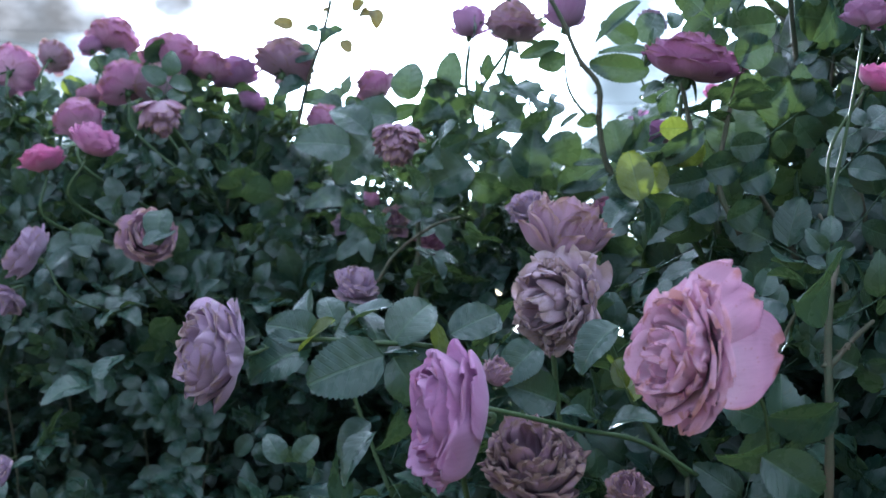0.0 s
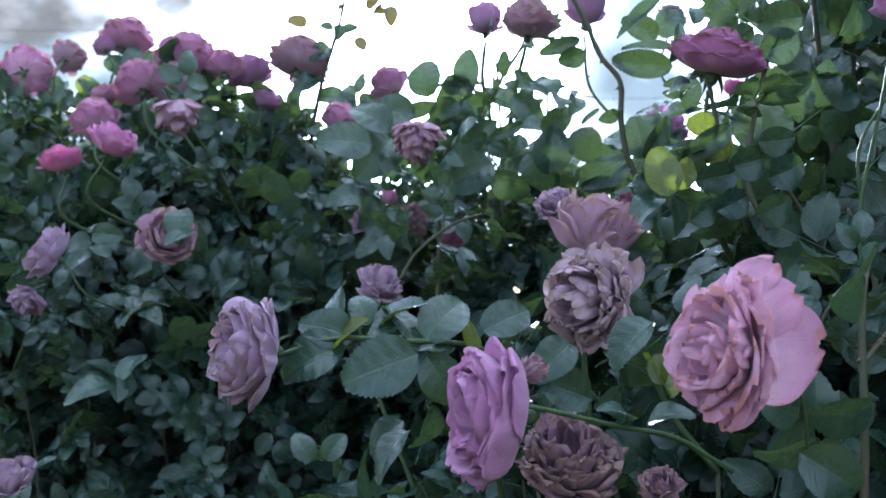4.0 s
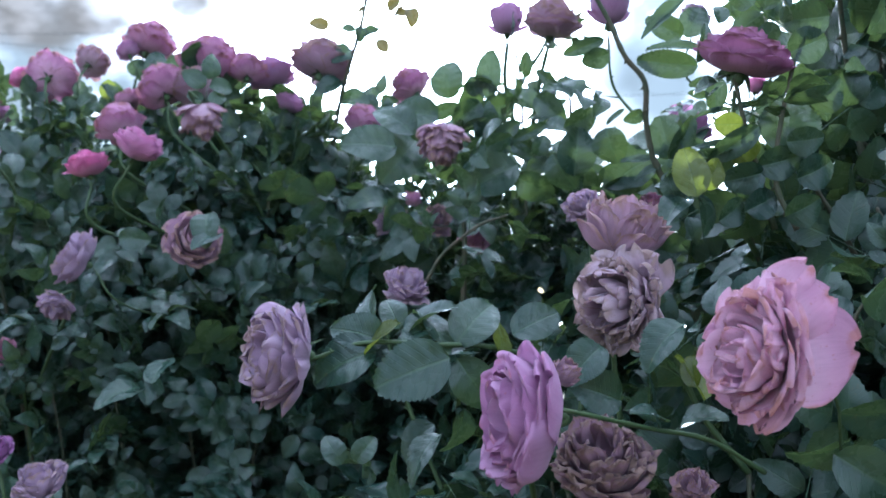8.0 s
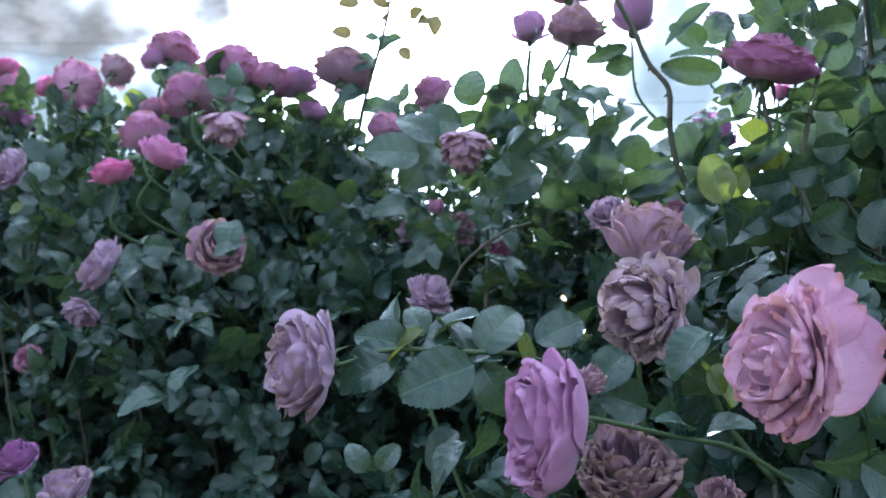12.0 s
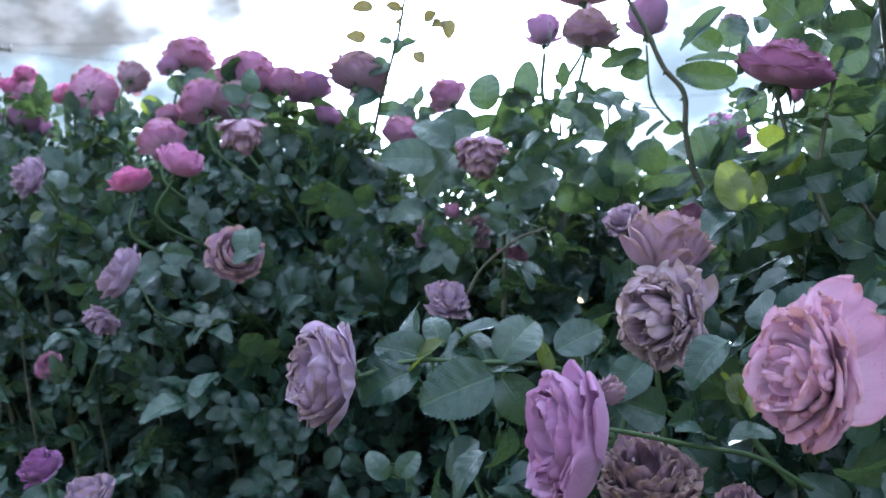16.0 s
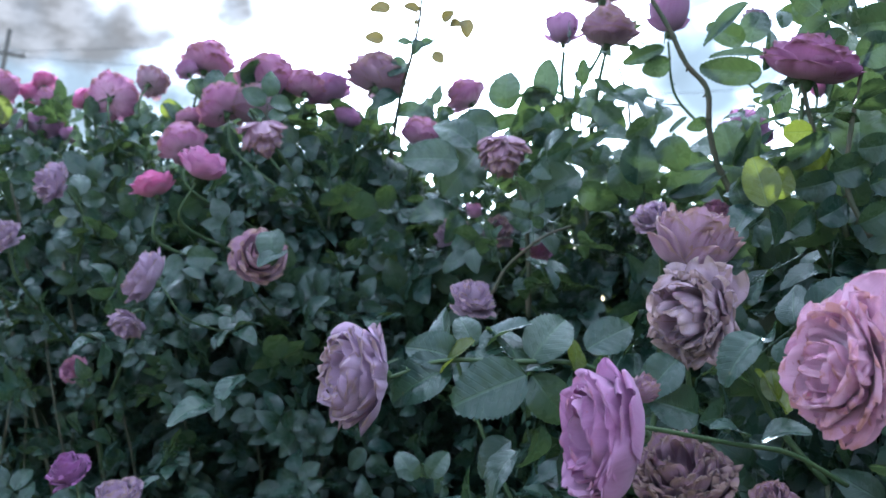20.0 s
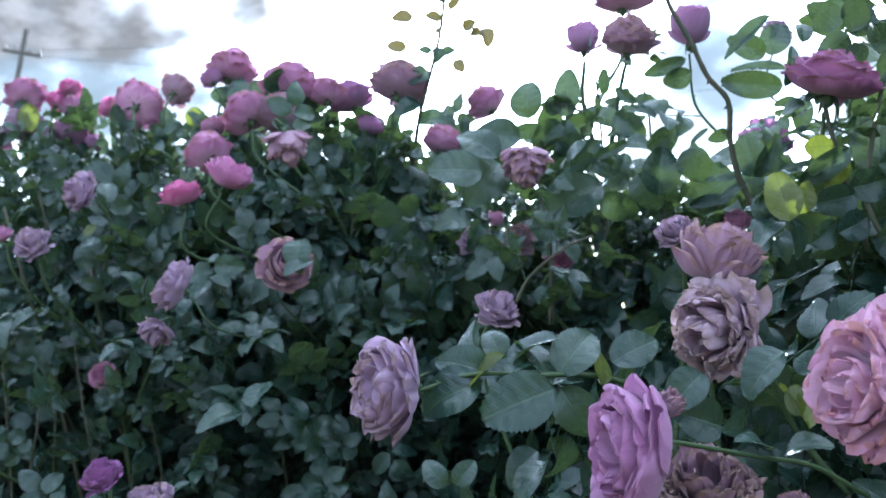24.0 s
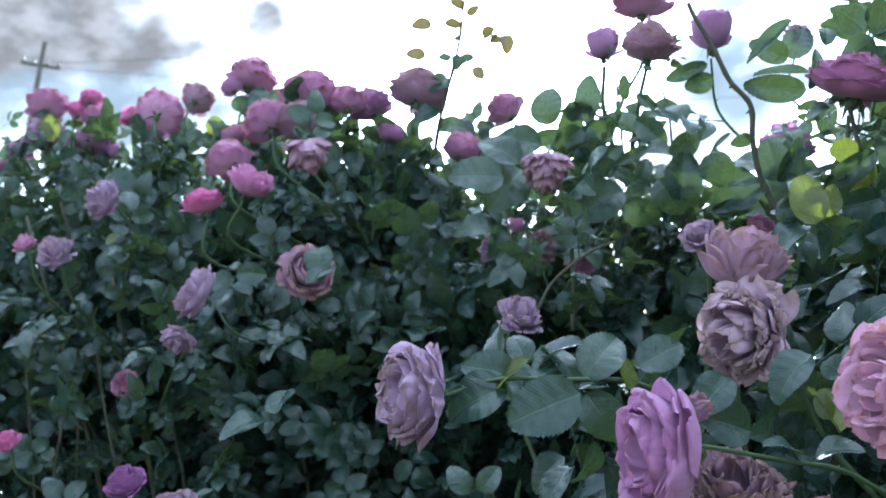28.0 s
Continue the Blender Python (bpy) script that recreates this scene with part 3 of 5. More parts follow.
shoot(middle_bush, [(0.051, 1.750, 1.431), (0.044, 1.800, 1.593), (0.034, 1.800, 1.705), (0.020, 1.800, 1.734)], 0.0026, 0.0019, 3, 0.62, 7, thorns=6)
shoot(middle_bush, [(0.143, 1.700, 1.444), (0.120, 1.720, 1.569), (0.114, 1.750, 1.655), (0.093, 1.750, 1.729)], 0.0026, 0.0018, 3, 0.6, 8, thorns=6)
shoot(middle_bush, [(-0.036, 1.500, 1.305), (-0.036, 1.500, 1.397), (-0.047, 1.500, 1.481), (-0.058, 1.500, 1.512)], 0.0036, 0.0026, 4, 0.85, 9, thorns=6)
shoot(left_bush, [(-0.304, 2.000, 1.579), (-0.289, 2.000, 1.695), (-0.252, 1.980, 1.827), (-0.238, 1.980, 1.933)], 0.0045, 0.003, 0, 0.8, 10, TWIG_MESHES, thorns=2, joins=False)
shoot(left_bush, [(-0.252, 1.980, 1.796), (-0.198, 1.980, 1.831), (-0.158, 1.980, 1.888)], 0.0028, 0.002, 0, 0.6, 12, TWIG_MESHES, thorns=0, joins=False)
shoot(left_bush, [(-0.256, 1.980, 1.812), (-0.285, 1.980, 1.824), (-0.312, 1.980, 1.819)], 0.0012, 0.0009, 0, 0.6, 18, thorns=0, joins=False)
shoot(left_bush, [(-0.246, 1.980, 1.862), (-0.272, 1.980, 1.876), (-0.300, 1.980, 1.877)], 0.0012, 0.0009, 0, 0.6, 19, thorns=0, joins=False)
shoot(left_bush, [(-0.252, 1.980, 1.816), (-0.236, 1.980, 1.803), (-0.220, 1.980, 1.794)], 0.0012, 0.0009, 0, 0.6, 20, thorns=0, joins=False)
shoot(near_bush, [(0.237, 0.950, 1.164), (0.187, 0.920, 1.192), (0.133, 0.880, 1.204), (0.071, 0.818, 1.220), (0.057, 0.813, 1.221)], 0.0021, 0.0016, 0, 0.6, 13, thorns=5, tone=STEM)
shoot(near_bush, [(0.106, 1.080, 1.217), (0.030, 0.990, 1.257), (-0.037, 0.940, 1.263), (-0.093, 0.930, 1.263), (-0.133, 0.933, 1.250), (-0.146, 0.926, 1.252)], 0.0024, 0.0016, 0, 0.75, 14, thorns=6, tone=STEM)
shoot(right_bush, [(0.360, 1.040, 0.880), (0.352, 0.980, 1.060), (0.347, 0.960, 1.206), (0.348, 0.970, 1.270), (0.353, 0.980, 1.318), (0.364, 1.000, 1.344)], 0.0042, 0.0028, 4, 0.85, 15, thorns=6, tilt=-0.35)
shoot(right_bush, [(0.350, 0.970, 1.256), (0.379, 1.000, 1.280), (0.413, 1.050, 1.297)], 0.0026, 0.002, 3, 0.7, 16, thorns=6, tilt=-0.35)
shoot(right_bush, [(0.311, 1.000, 1.258), (0.323, 1.000, 1.288), (0.335, 1.000, 1.308), (0.365, 1.020, 1.330)], 0.0018, 0.0013, 4, 0.7, 17, thorns=6, tilt=-0.35)
shoot(left_bush, [(-0.936, 1.750, 0.936), (-0.945, 1.750, 1.055), (-0.956, 1.750, 1.156), (-1.000, 1.810, 1.267)], 0.0018, 0.0011, 4, 0.7, 40, thorns=3, joins=False)
shoot(left_bush, [(-0.902, 1.720, 0.943), (-0.895, 1.720, 1.060), (-0.881, 1.720, 1.159), (-0.901, 1.780, 1.268)], 0.0018, 0.0011, 4, 0.7, 41, thorns=3, joins=False)
shoot(left_bush, [(-0.893, 1.800, 0.927), (-0.894, 1.800, 1.049), (-0.893, 1.800, 1.153), (-0.924, 1.860, 1.267)], 0.0018, 0.0011, 4, 0.7, 42, thorns=3, joins=False)
shoot(left_bush, [(-0.777, 1.740, 0.942), (-0.792, 1.740, 1.059), (-0.814, 1.740, 1.159), (-0.862, 1.800, 1.268)], 0.0018, 0.0011, 4, 0.7, 43, thorns=3, joins=False)
shoot(left_bush, [(-0.846, 1.850, 0.919), (-0.840, 1.850, 1.044), (-0.826, 1.850, 1.150), (-0.843, 1.910, 1.267)], 0.0018, 0.0011, 4, 0.7, 44, thorns=3, joins=False)
shoot(left_bush, [(-0.685, 1.800, 0.932), (-0.701, 1.800, 1.052), (-0.725, 1.800, 1.155), (-0.770, 1.860, 1.268)], 0.0018, 0.0011, 4, 0.7, 45, thorns=3, joins=False)
shoot(left_bush, [(-0.595, 1.820, 0.930), (-0.608, 1.820, 1.051), (-0.627, 1.820, 1.155), (-0.666, 1.880, 1.268)], 0.0018, 0.0011, 4, 0.7, 46, thorns=3, joins=False)
shoot(left_bush, [(-0.482, 1.840, 0.929), (-0.496, 1.840, 1.050), (-0.517, 1.840, 1.154), (-0.552, 1.900, 1.268)], 0.0018, 0.0011, 4, 0.7, 47, thorns=3, joins=False)
shoot(left_bush, [(-0.394, 1.800, 0.939), (-0.384, 1.800, 1.057), (-0.366, 1.800, 1.159), (-0.364, 1.860, 1.269)], 0.0018, 0.0011, 4, 0.7, 48, thorns=3, joins=False)
shoot(right_bush, [(0.474, 1.200, 1.329), (0.455, 1.200, 1.412), (0.449, 1.220, 1.500), (0.467, 1.220, 1.575)], 0.0036, 0.0022, 4, 1.05, 60, thorns=6, tilt=-0.35)
shoot(right_bush, [(0.377, 1.150, 1.347), (0.354, 1.150, 1.392), (0.333, 1.160, 1.433), (0.336, 1.200, 1.487)], 0.003, 0.002, 3, 1, 61, thorns=6, tilt=-0.35)
shoot(right_bush, [(0.406, 1.100, 1.302), (0.400, 1.100, 1.351), (0.384, 1.120, 1.402)], 0.003, 0.002, 4, 1.05, 62, thorns=6, tilt=-0.35)
shoot(right_bush, [(0.307, 1.120, 1.379), (0.286, 1.120, 1.429), (0.299, 1.140, 1.505), (0.323, 1.160, 1.591)], 0.003, 0.002, 2, 1, 63, thorns=6, tilt=-0.35)
shoot(right_bush, [(0.300, 1.250, 1.356), (0.281, 1.250, 1.400), (0.255, 1.250, 1.430)], 0.0026, 0.0018, 2, 0.9, 64, thorns=6)
shoot(middle_bush, [(-0.080, 1.420, 1.333), (-0.059, 1.420, 1.369), (-0.015, 1.420, 1.405), (0.021, 1.450, 1.422)], 0.0024, 0.0016, 6, 0.85, 65, thorns=6)
single_leaf(near_bush, (-0.021, 0.910, 1.253), (-0.921, -0.153, -0.357), (0.05, -0.95, 0.28), 0.065, "green", 0)
single_leaf(near_bush, (-0.018, 0.950, 1.264), (0.549, 0.359, 0.755), (-0.1, -0.97, 0.15), 0.056, "green", 1)
single_leaf(near_bush, (-0.083, 0.930, 1.257), (-0.923, -0.176, -0.342), (0, -0.8, 0.6), 0.057, "green", 3)
single_leaf(near_bush, (-0.078, 0.940, 1.264), (-0.914, -0.224, 0.339), (0, -0.9, 0.4), 0.045, "green", 2)
single_leaf(near_bush, (-0.090, 0.960, 1.279), (-0.297, 0.491, 0.819), (-0.75, -0.6, 0.15), 0.041, "green", 4)
single_leaf(near_bush, (-0.068, 0.970, 1.275), (-0.404, 0.294, 0.866), (0.2, -0.95, 0.1), 0.034, "green", 1)
single_leaf(near_bush, (-0.061, 0.950, 1.270), (0.768, 0.000, 0.640), (-0.45, -0.3, 0.84), 0.049, "green", 5)
single_leaf(near_bush, (-0.054, 0.970, 1.289), (0.693, -0.596, -0.406), (0.5, -0.3, 0.8), 0.050, "green", 2)
single_leaf(near_bush, (-0.041, 0.950, 1.276), (-0.704, -0.686, -0.182), (0.1, -0.45, 0.88), 0.029, "green", 3)
single_leaf(near_bush, (-0.034, 0.940, 1.267), (-0.864, -0.497, -0.082), (0, -0.33, 0.94), 0.040, "green", 4)
single_leaf(near_bush, (-0.093, 0.930, 1.253), (0.684, 0.000, 0.729), (-0.6, -0.35, 0.75), 0.040, "young", 0)
single_leaf(near_bush, (0.003, 0.960, 1.257), (-0.925, -0.326, 0.192), (0, -0.4, 0.9), 0.031, "green", 1)
single_leaf(near_bush, (-0.017, 0.950, 1.251), (0.589, 0.000, -0.808), (-0.1, -0.97, 0.1), 0.051, "green", 1)
single_leaf(near_bush, (0.029, 1.000, 1.272), (0.852, 0.209, 0.480), (-0.1, -0.9, 0.4), 0.048, "green", 0)
single_leaf(near_bush, (0.018, 0.990, 1.281), (0.117, -0.602, -0.790), (0.75, -0.6, 0.1), 0.033, "young", 3)
single_leaf(near_bush, (0.122, 0.970, 1.218), (-0.858, -0.410, 0.310), (0, -0.95, 0.25), 0.049, "green", 5)
single_leaf(near_bush, (0.104, 0.960, 1.265), (-0.653, -0.458, -0.604), (0.1, -0.85, 0.5), 0.044, "green", 2)
single_leaf(near_bush, (0.167, 0.930, 1.285), (-0.743, -0.202, -0.638), (-0.5, -0.6, 0.6), 0.049, "green", 3)
single_leaf(near_bush, (-0.029, 0.950, 1.190), (-0.644, -0.400, -0.653), (-0.6, -0.42, 0.62), 0.050, "green", 1)
single_leaf(near_bush, (-0.038, 0.990, 1.193), (-0.726, -0.250, -0.640), (-0.4, -0.7, 0.5), 0.040, "green", 2)
single_leaf(near_bush, (-0.010, 0.980, 1.207), (-0.257, 0.000, -0.966), (0.85, -0.5, -0.2), 0.042, "green", 4)
single_leaf(near_bush, (0.166, 0.860, 1.237), (-0.133, 0.391, 0.911), (-0.6, -0.8, 0.1), 0.026, "young", 0)
single_leaf(near_bush, (0.149, 0.900, 1.208), (-0.645, -0.588, 0.488), (-0.3, -0.5, 0.8), 0.034, "green", 1)
single_leaf(near_bush, (0.156, 0.880, 1.206), (0.721, -0.530, 0.447), (-0.2, -0.4, 0.9), 0.038, "green", 4)
single_leaf(near_bush, (-0.142, 1.150, 1.134), (-0.529, 0.000, 0.849), (0, -0.8, 0.5), 0.034, "green", 1)
single_leaf(near_bush, (-0.128, 1.150, 1.137), (0.556, 0.000, 0.831), (0, -0.9, 0.3), 0.031, "green", 3)
single_leaf(right_bush, (0.306, 0.950, 1.292), (-0.688, 0.502, 0.525), (0.7, -0.6, -0.45), 0.040, "green", 0)
single_leaf(right_bush, (0.304, 0.900, 1.307), (0.744, 0.573, 0.343), (0.7, -0.6, -0.45), 0.087, "green", 1)
single_leaf(right_bush, (0.324, 0.950, 1.321), (-0.580, 0.584, 0.568), (0.7, -0.6, -0.45), 0.034, "green", 2)
single_leaf(right_bush, (0.342, 0.920, 1.224), (-0.882, -0.353, -0.311), (0.7, -0.6, -0.45), 0.057, "green", 3)
single_leaf(right_bush, (0.292, 0.900, 1.197), (-0.881, 0.000, -0.473), (0.7, -0.6, -0.45), 0.049, "green", 4)
single_leaf(right_bush, (0.273, 0.880, 1.188), (0.857, 0.000, -0.515), (0.7, -0.6, -0.45), 0.054, "green", 5)
single_leaf(right_bush, (0.172, 0.860, 1.228), (-0.400, 0.479, 0.782), (0.7, -0.6, -0.45), 0.042, "young", 0)
single_leaf(right_bush, (0.383, 1.000, 1.256), (-0.923, 0.000, 0.386), (0.7, -0.6, -0.45), 0.047, "green", 2)
single_leaf(middle_bush, (-0.076, 1.750, 1.637), (-0.068, -0.103, 0.992), (-0.28, -0.95, -0.3), 0.062, "green", 3, "", 0.055)
single_leaf(middle_bush, (-0.013, 1.750, 1.637), (0.003, -0.006, 1.000), (-0.29, -0.95, -0.3), 0.083, "green", 0, "", 0.044)
single_leaf(middle_bush, (-0.034, 1.760, 1.643), (-0.177, -0.067, 0.982), (0.29, -0.95, -0.3), 0.035, "green", 0, "", 0.028)
single_leaf(middle_bush, (0.027, 1.740, 1.632), (-0.895, -0.112, -0.431), (0.03, -0.95, -0.3), 0.060, "green", 2, "", 0.045)
single_leaf(middle_bush, (0.059, 1.720, 1.616), (-0.667, 0.119, 0.736), (0.23, -0.95, 0.5), 0.056, "green", 2, "", 0.041)
single_leaf(middle_bush, (0.061, 1.720, 1.636), (0.744, -0.110, -0.659), (0.3, -0.95, -0.3), 0.063, "green", 5, "", 0.040)
single_leaf(middle_bush, (0.130, 1.740, 1.652), (-0.891, 0.175, 0.419), (0.21, -0.95, -0.3), 0.042, "green", 1, "", 0.026)
single_leaf(middle_bush, (0.048, 1.800, 1.684), (-0.041, -0.183, 0.982), (-0.15, -0.95, -0.3), 0.044, "green", 5, "", 0.021)
single_leaf(right_bush, (0.096, 1.500, 1.547), (0.884, 0.198, 0.424), (0.24, -0.95, -0.3), 0.056, "green", 2, "", 0.035)
single_leaf(right_bush, (0.107, 1.450, 1.475), (0.088, -0.155, 0.984), (0.07, -0.95, 0.45), 0.064, "green", 5, "", 0.049)
single_leaf(right_bush, (0.079, 1.460, 1.505), (0.493, -0.050, -0.868), (-0.18, -0.95, -0.3), 0.054, "green", 1, "", 0.045)
single_leaf(right_bush, (0.145, 1.420, 1.533), (0.265, -0.014, -0.964), (-0.29, -0.95, -0.3), 0.046, "green", 4, "", 0.046)
single_leaf(right_bush, (0.144, 1.450, 1.656), (-0.935, 0.142, -0.324), (-0.34, -0.95, -0.3), 0.058, "green", 2, "", 0.021)
single_leaf(right_bush, (0.151, 1.450, 1.637), (-0.933, 0.047, -0.357), (0.27, -0.95, -0.3), 0.037, "green", 4, "", 0.029)
single_leaf(middle_bush, (0.061, 1.600, 1.524), (0.350, -0.228, 0.909), (-0.05, -0.95, -0.3), 0.032, "green", 2, "", 0.023)
single_leaf(middle_bush, (0.078, 1.650, 1.580), (-0.894, -0.030, -0.446), (-0.24, -0.95, -0.3), 0.055, "green", 2, "", 0.019)
single_leaf(middle_bush, (0.026, 1.600, 1.539), (0.821, -0.163, -0.547), (0.21, -0.95, -0.3), 0.035, "green", 0, "", 0.021)
single_leaf(middle_bush, (-0.082, 1.620, 1.584), (-0.982, -0.150, 0.116), (0.09, -0.95, 0.3), 0.073, "green", 2, "", 0.051)
single_leaf(middle_bush, (-0.023, 1.660, 1.614), (-0.769, 0.009, -0.640), (0.1, -0.95, -0.3), 0.049, "green", 5, "", 0.039)
single_leaf(middle_bush, (-0.041, 1.580, 1.523), (0.955, -0.053, 0.291), (0.35, -0.95, -0.3), 0.071, "green", 1, "", 0.037)
single_leaf(middle_bush, (0.034, 1.500, 1.496), (-0.887, -0.136, -0.442), (0.29, -0.95, 0.4), 0.077, "green", 5, "", 0.059)
single_leaf(middle_bush, (0.032, 1.500, 1.480), (0.876, 0.055, -0.479), (-0.16, -0.95, -0.3), 0.058, "green", 2, "", 0.040)
single_leaf(middle_bush, (0.095, 1.720, 1.653), (-0.812, -0.037, 0.583), (0.06, -0.95, -0.3), 0.042, "green", 5, "", 0.018)
single_leaf(middle_bush, (-0.103, 1.680, 1.596), (0.941, 0.028, 0.337), (0.28, -0.95, -0.3), 0.051, "green", 0, "", 0.026)
single_leaf(middle_bush, (-0.029, 1.660, 1.583), (0.581, 0.280, -0.764), (0.15, -0.95, -0.3), 0.029, "green", 2, "", 0.022)
single_leaf(right_bush, (0.144, 1.400, 1.534), (0.666, 0.187, 0.722), (0.08, -0.95, 0.6), 0.034, "green", 1, "", 0.008)
single_leaf(right_bush, (0.190, 1.400, 1.549), (-0.817, -0.347, -0.460), (0.3, -0.95, -0.3), 0.026, "green", 2, "", 0.018)
single_leaf(right_bush, (0.226, 1.400, 1.491), (-0.302, -0.017, 0.953), (-0.32, -0.95, 0.1), 0.058, "green", 5, "", 0.042)
single_leaf(right_bush, (0.221, 1.390, 1.489), (0.556, -0.161, 0.815), (0.33, -0.95, -0.3), 0.062, "green", 2, "", 0.028)
single_leaf(right_bush, (0.201, 1.400, 1.492), (-0.988, 0.140, -0.058), (0.32, -0.95, 0.5), 0.040, "green", 0, "", 0.012)
single_leaf(right_bush, (0.214, 1.400, 1.484), (-0.907, -0.109, -0.406), (-0.12, -0.95, 0.5), 0.039, "green", 1, "", 0.012)
single_leaf(right_bush, (0.205, 1.090, 1.407), (-0.231, 0.128, 0.965), (0, -0.95, -0.1), 0.052, "young", 3, "young yellow-green leaf lit through by the sun", 0.036)
single_leaf(right_bush, (0.212, 1.100, 1.417), (0.580, 0.228, 0.782), (0.26, -0.95, -0.3), 0.038, "young", 5, "", 0.024)
single_leaf(right_bush, (0.255, 1.120, 1.484), (-0.965, 0.263, 0.001), (-0.14, -0.95, -0.3), 0.029, "young", 1, "", 0.024)
single_leaf(right_bush, (0.271, 1.120, 1.482), (-0.788, 0.162, -0.594), (-0.15, -0.95, -0.3), 0.059, "green", 2, "", 0.025)
single_leaf(right_bush, (0.275, 1.140, 1.470), (-0.768, -0.083, -0.635), (0.32, -0.95, -0.3), 0.034, "young", 2, "", 0.026)
single_leaf(right_bush, (0.240, 1.300, 1.585), (-0.996, 0.025, 0.084), (-0.1, -0.95, -0.3), 0.070, "green", 3, "", 0.032)
single_leaf(right_bush, (0.244, 1.290, 1.602), (-0.987, -0.124, 0.105), (0.2, -0.95, 0.7), 0.064, "green", 2, "", 0.015)
single_leaf(right_bush, (0.215, 1.150, 1.553), (0.284, 0.228, 0.931), (0.5, -0.95, 0.4), 0.052, "green", 4, "", 0.015)
single_leaf(right_bush, (0.238, 1.400, 1.647), (-0.896, -0.193, 0.401), (0.34, -0.95, -0.3), 0.050, "green", 3, "", 0.030)
single_leaf(right_bush, (0.251, 1.450, 1.659), (0.412, 0.195, 0.890), (-0.27, -0.95, -0.3), 0.051, "green", 0, "", 0.039)
single_leaf(right_bush, (0.236, 1.350, 1.684), (-0.731, -0.136, -0.668), (-0.23, -0.95, 0.5), 0.078, "green", 5, "", 0.019)
single_leaf(right_bush, (0.275, 1.350, 1.650), (0.106, 0.354, 0.929), (0.07, -0.95, -0.3), 0.032, "green", 4, "", 0.022)
single_leaf(right_bush, (0.329, 1.380, 1.672), (-0.708, -0.005, 0.706), (-0.18, -0.95, -0.3), 0.044, "green", 0, "", 0.045)
single_leaf(right_bush, (0.345, 1.380, 1.661), (0.131, -0.195, 0.972), (0.02, -0.95, -0.3), 0.046, "green", 3, "", 0.039)
single_leaf(right_bush, (0.253, 1.300, 1.571), (-0.922, 0.149, -0.358), (-0.21, -0.95, -0.3), 0.024, "green", 1, "", 0.011)
single_leaf(right_bush, (0.253, 1.300, 1.551), (-0.967, -0.249, 0.046), (-0.06, -0.95, -0.3), 0.025, "green", 0, "", 0.011)
single_leaf(right_bush, (0.261, 1.300, 1.572), (-0.031, -0.155, -0.987), (-0.04, -0.95, -0.3), 0.043, "green", 5, "", 0.025)
single_leaf(right_bush, (0.348, 1.150, 1.602), (-0.976, 0.205, -0.074), (0.23, -0.95, -0.3), 0.046, "green", 3, "", 0.039)
single_leaf(right_bush, (0.306, 1.150, 1.563), (0.904, -0.173, 0.391), (-0.32, -0.95, -0.3), 0.043, "green", 2, "", 0.037)
single_leaf(right_bush, (0.307, 1.200, 1.539), (0.955, -0.143, 0.258), (-0.2, -0.95, -0.3), 0.043, "green", 1, "", 0.030)
single_leaf(right_bush, (0.305, 1.150, 1.460), (0.067, -0.033, 0.997), (-0.17, -0.95, -0.3), 0.061, "green", 2, "", 0.059)
single_leaf(right_bush, (0.292, 1.100, 1.463), (0.949, -0.312, 0.033), (0.3, -0.95, -0.3), 0.034, "green", 4, "", 0.030)
single_leaf(right_bush, (0.269, 1.120, 1.441), (0.951, -0.204, 0.233), (0.05, -0.95, -0.3), 0.045, "green", 5, "", 0.033)
single_leaf(right_bush, (0.276, 1.120, 1.436), (-0.960, 0.090, -0.266), (0.2, -0.95, -0.3), 0.041, "green", 5, "", 0.033)
single_leaf(right_bush, (0.280, 1.300, 1.535), (-0.954, -0.235, -0.183), (-0.08, -0.95, 0.6), 0.047, "green", 3, "", 0.008)
single_leaf(right_bush, (0.261, 1.200, 1.480), (-0.981, -0.147, -0.126), (0.26, -0.95, 0.6), 0.047, "green", 1, "", 0.008)
single_leaf(right_bush, (0.285, 1.200, 1.519), (-0.982, -0.123, -0.141), (0.11, -0.95, 0.6), 0.032, "green", 5, "", 0.009)
single_leaf(right_bush, (0.193, 1.150, 1.413), (-0.345, -0.164, 0.924), (-0.06, -0.95, -0.3), 0.027, "green", 1, "", 0.024)
single_leaf(right_bush, (0.151, 1.500, 1.467), (0.991, 0.052, 0.126), (0.13, -0.95, -0.3), 0.071, "green", 2, "", 0.025)
single_leaf(right_bush, (0.302, 1.100, 1.427), (0.914, -0.099, 0.394), (-0.08, -0.95, -0.3), 0.039, "green", 3, "", 0.033)
single_leaf(right_bush, (0.328, 1.150, 1.508), (0.737, -0.246, 0.630), (0.33, -0.95, -0.3), 0.041, "green", 5, "", 0.037)
single_leaf(right_bush, (0.258, 1.120, 1.397), (0.888, 0.107, 0.447), (-0.32, -0.95, -0.3), 0.038, "green", 4, "", 0.032)
single_leaf(right_bush, (0.286, 1.080, 1.388), (0.877, -0.247, 0.412), (0.33, -0.95, -0.3), 0.036, "green", 5, "", 0.032)
single_leaf(right_bush, (0.231, 1.120, 1.386), (0.780, 0.227, 0.583), (0.26, -0.95, -0.3), 0.038, "green", 5, "", 0.027)
single_leaf(middle_bush, (-0.126, 1.450, 1.511), (-0.917, -0.399, 0.031), (0, -0.85, 0.35), 0.075, "green", 0)
single_leaf(middle_bush, (-0.108, 1.500, 1.537), (-0.756, 0.000, 0.655), (0.2, -0.8, 0.4), 0.067, "green", 1)
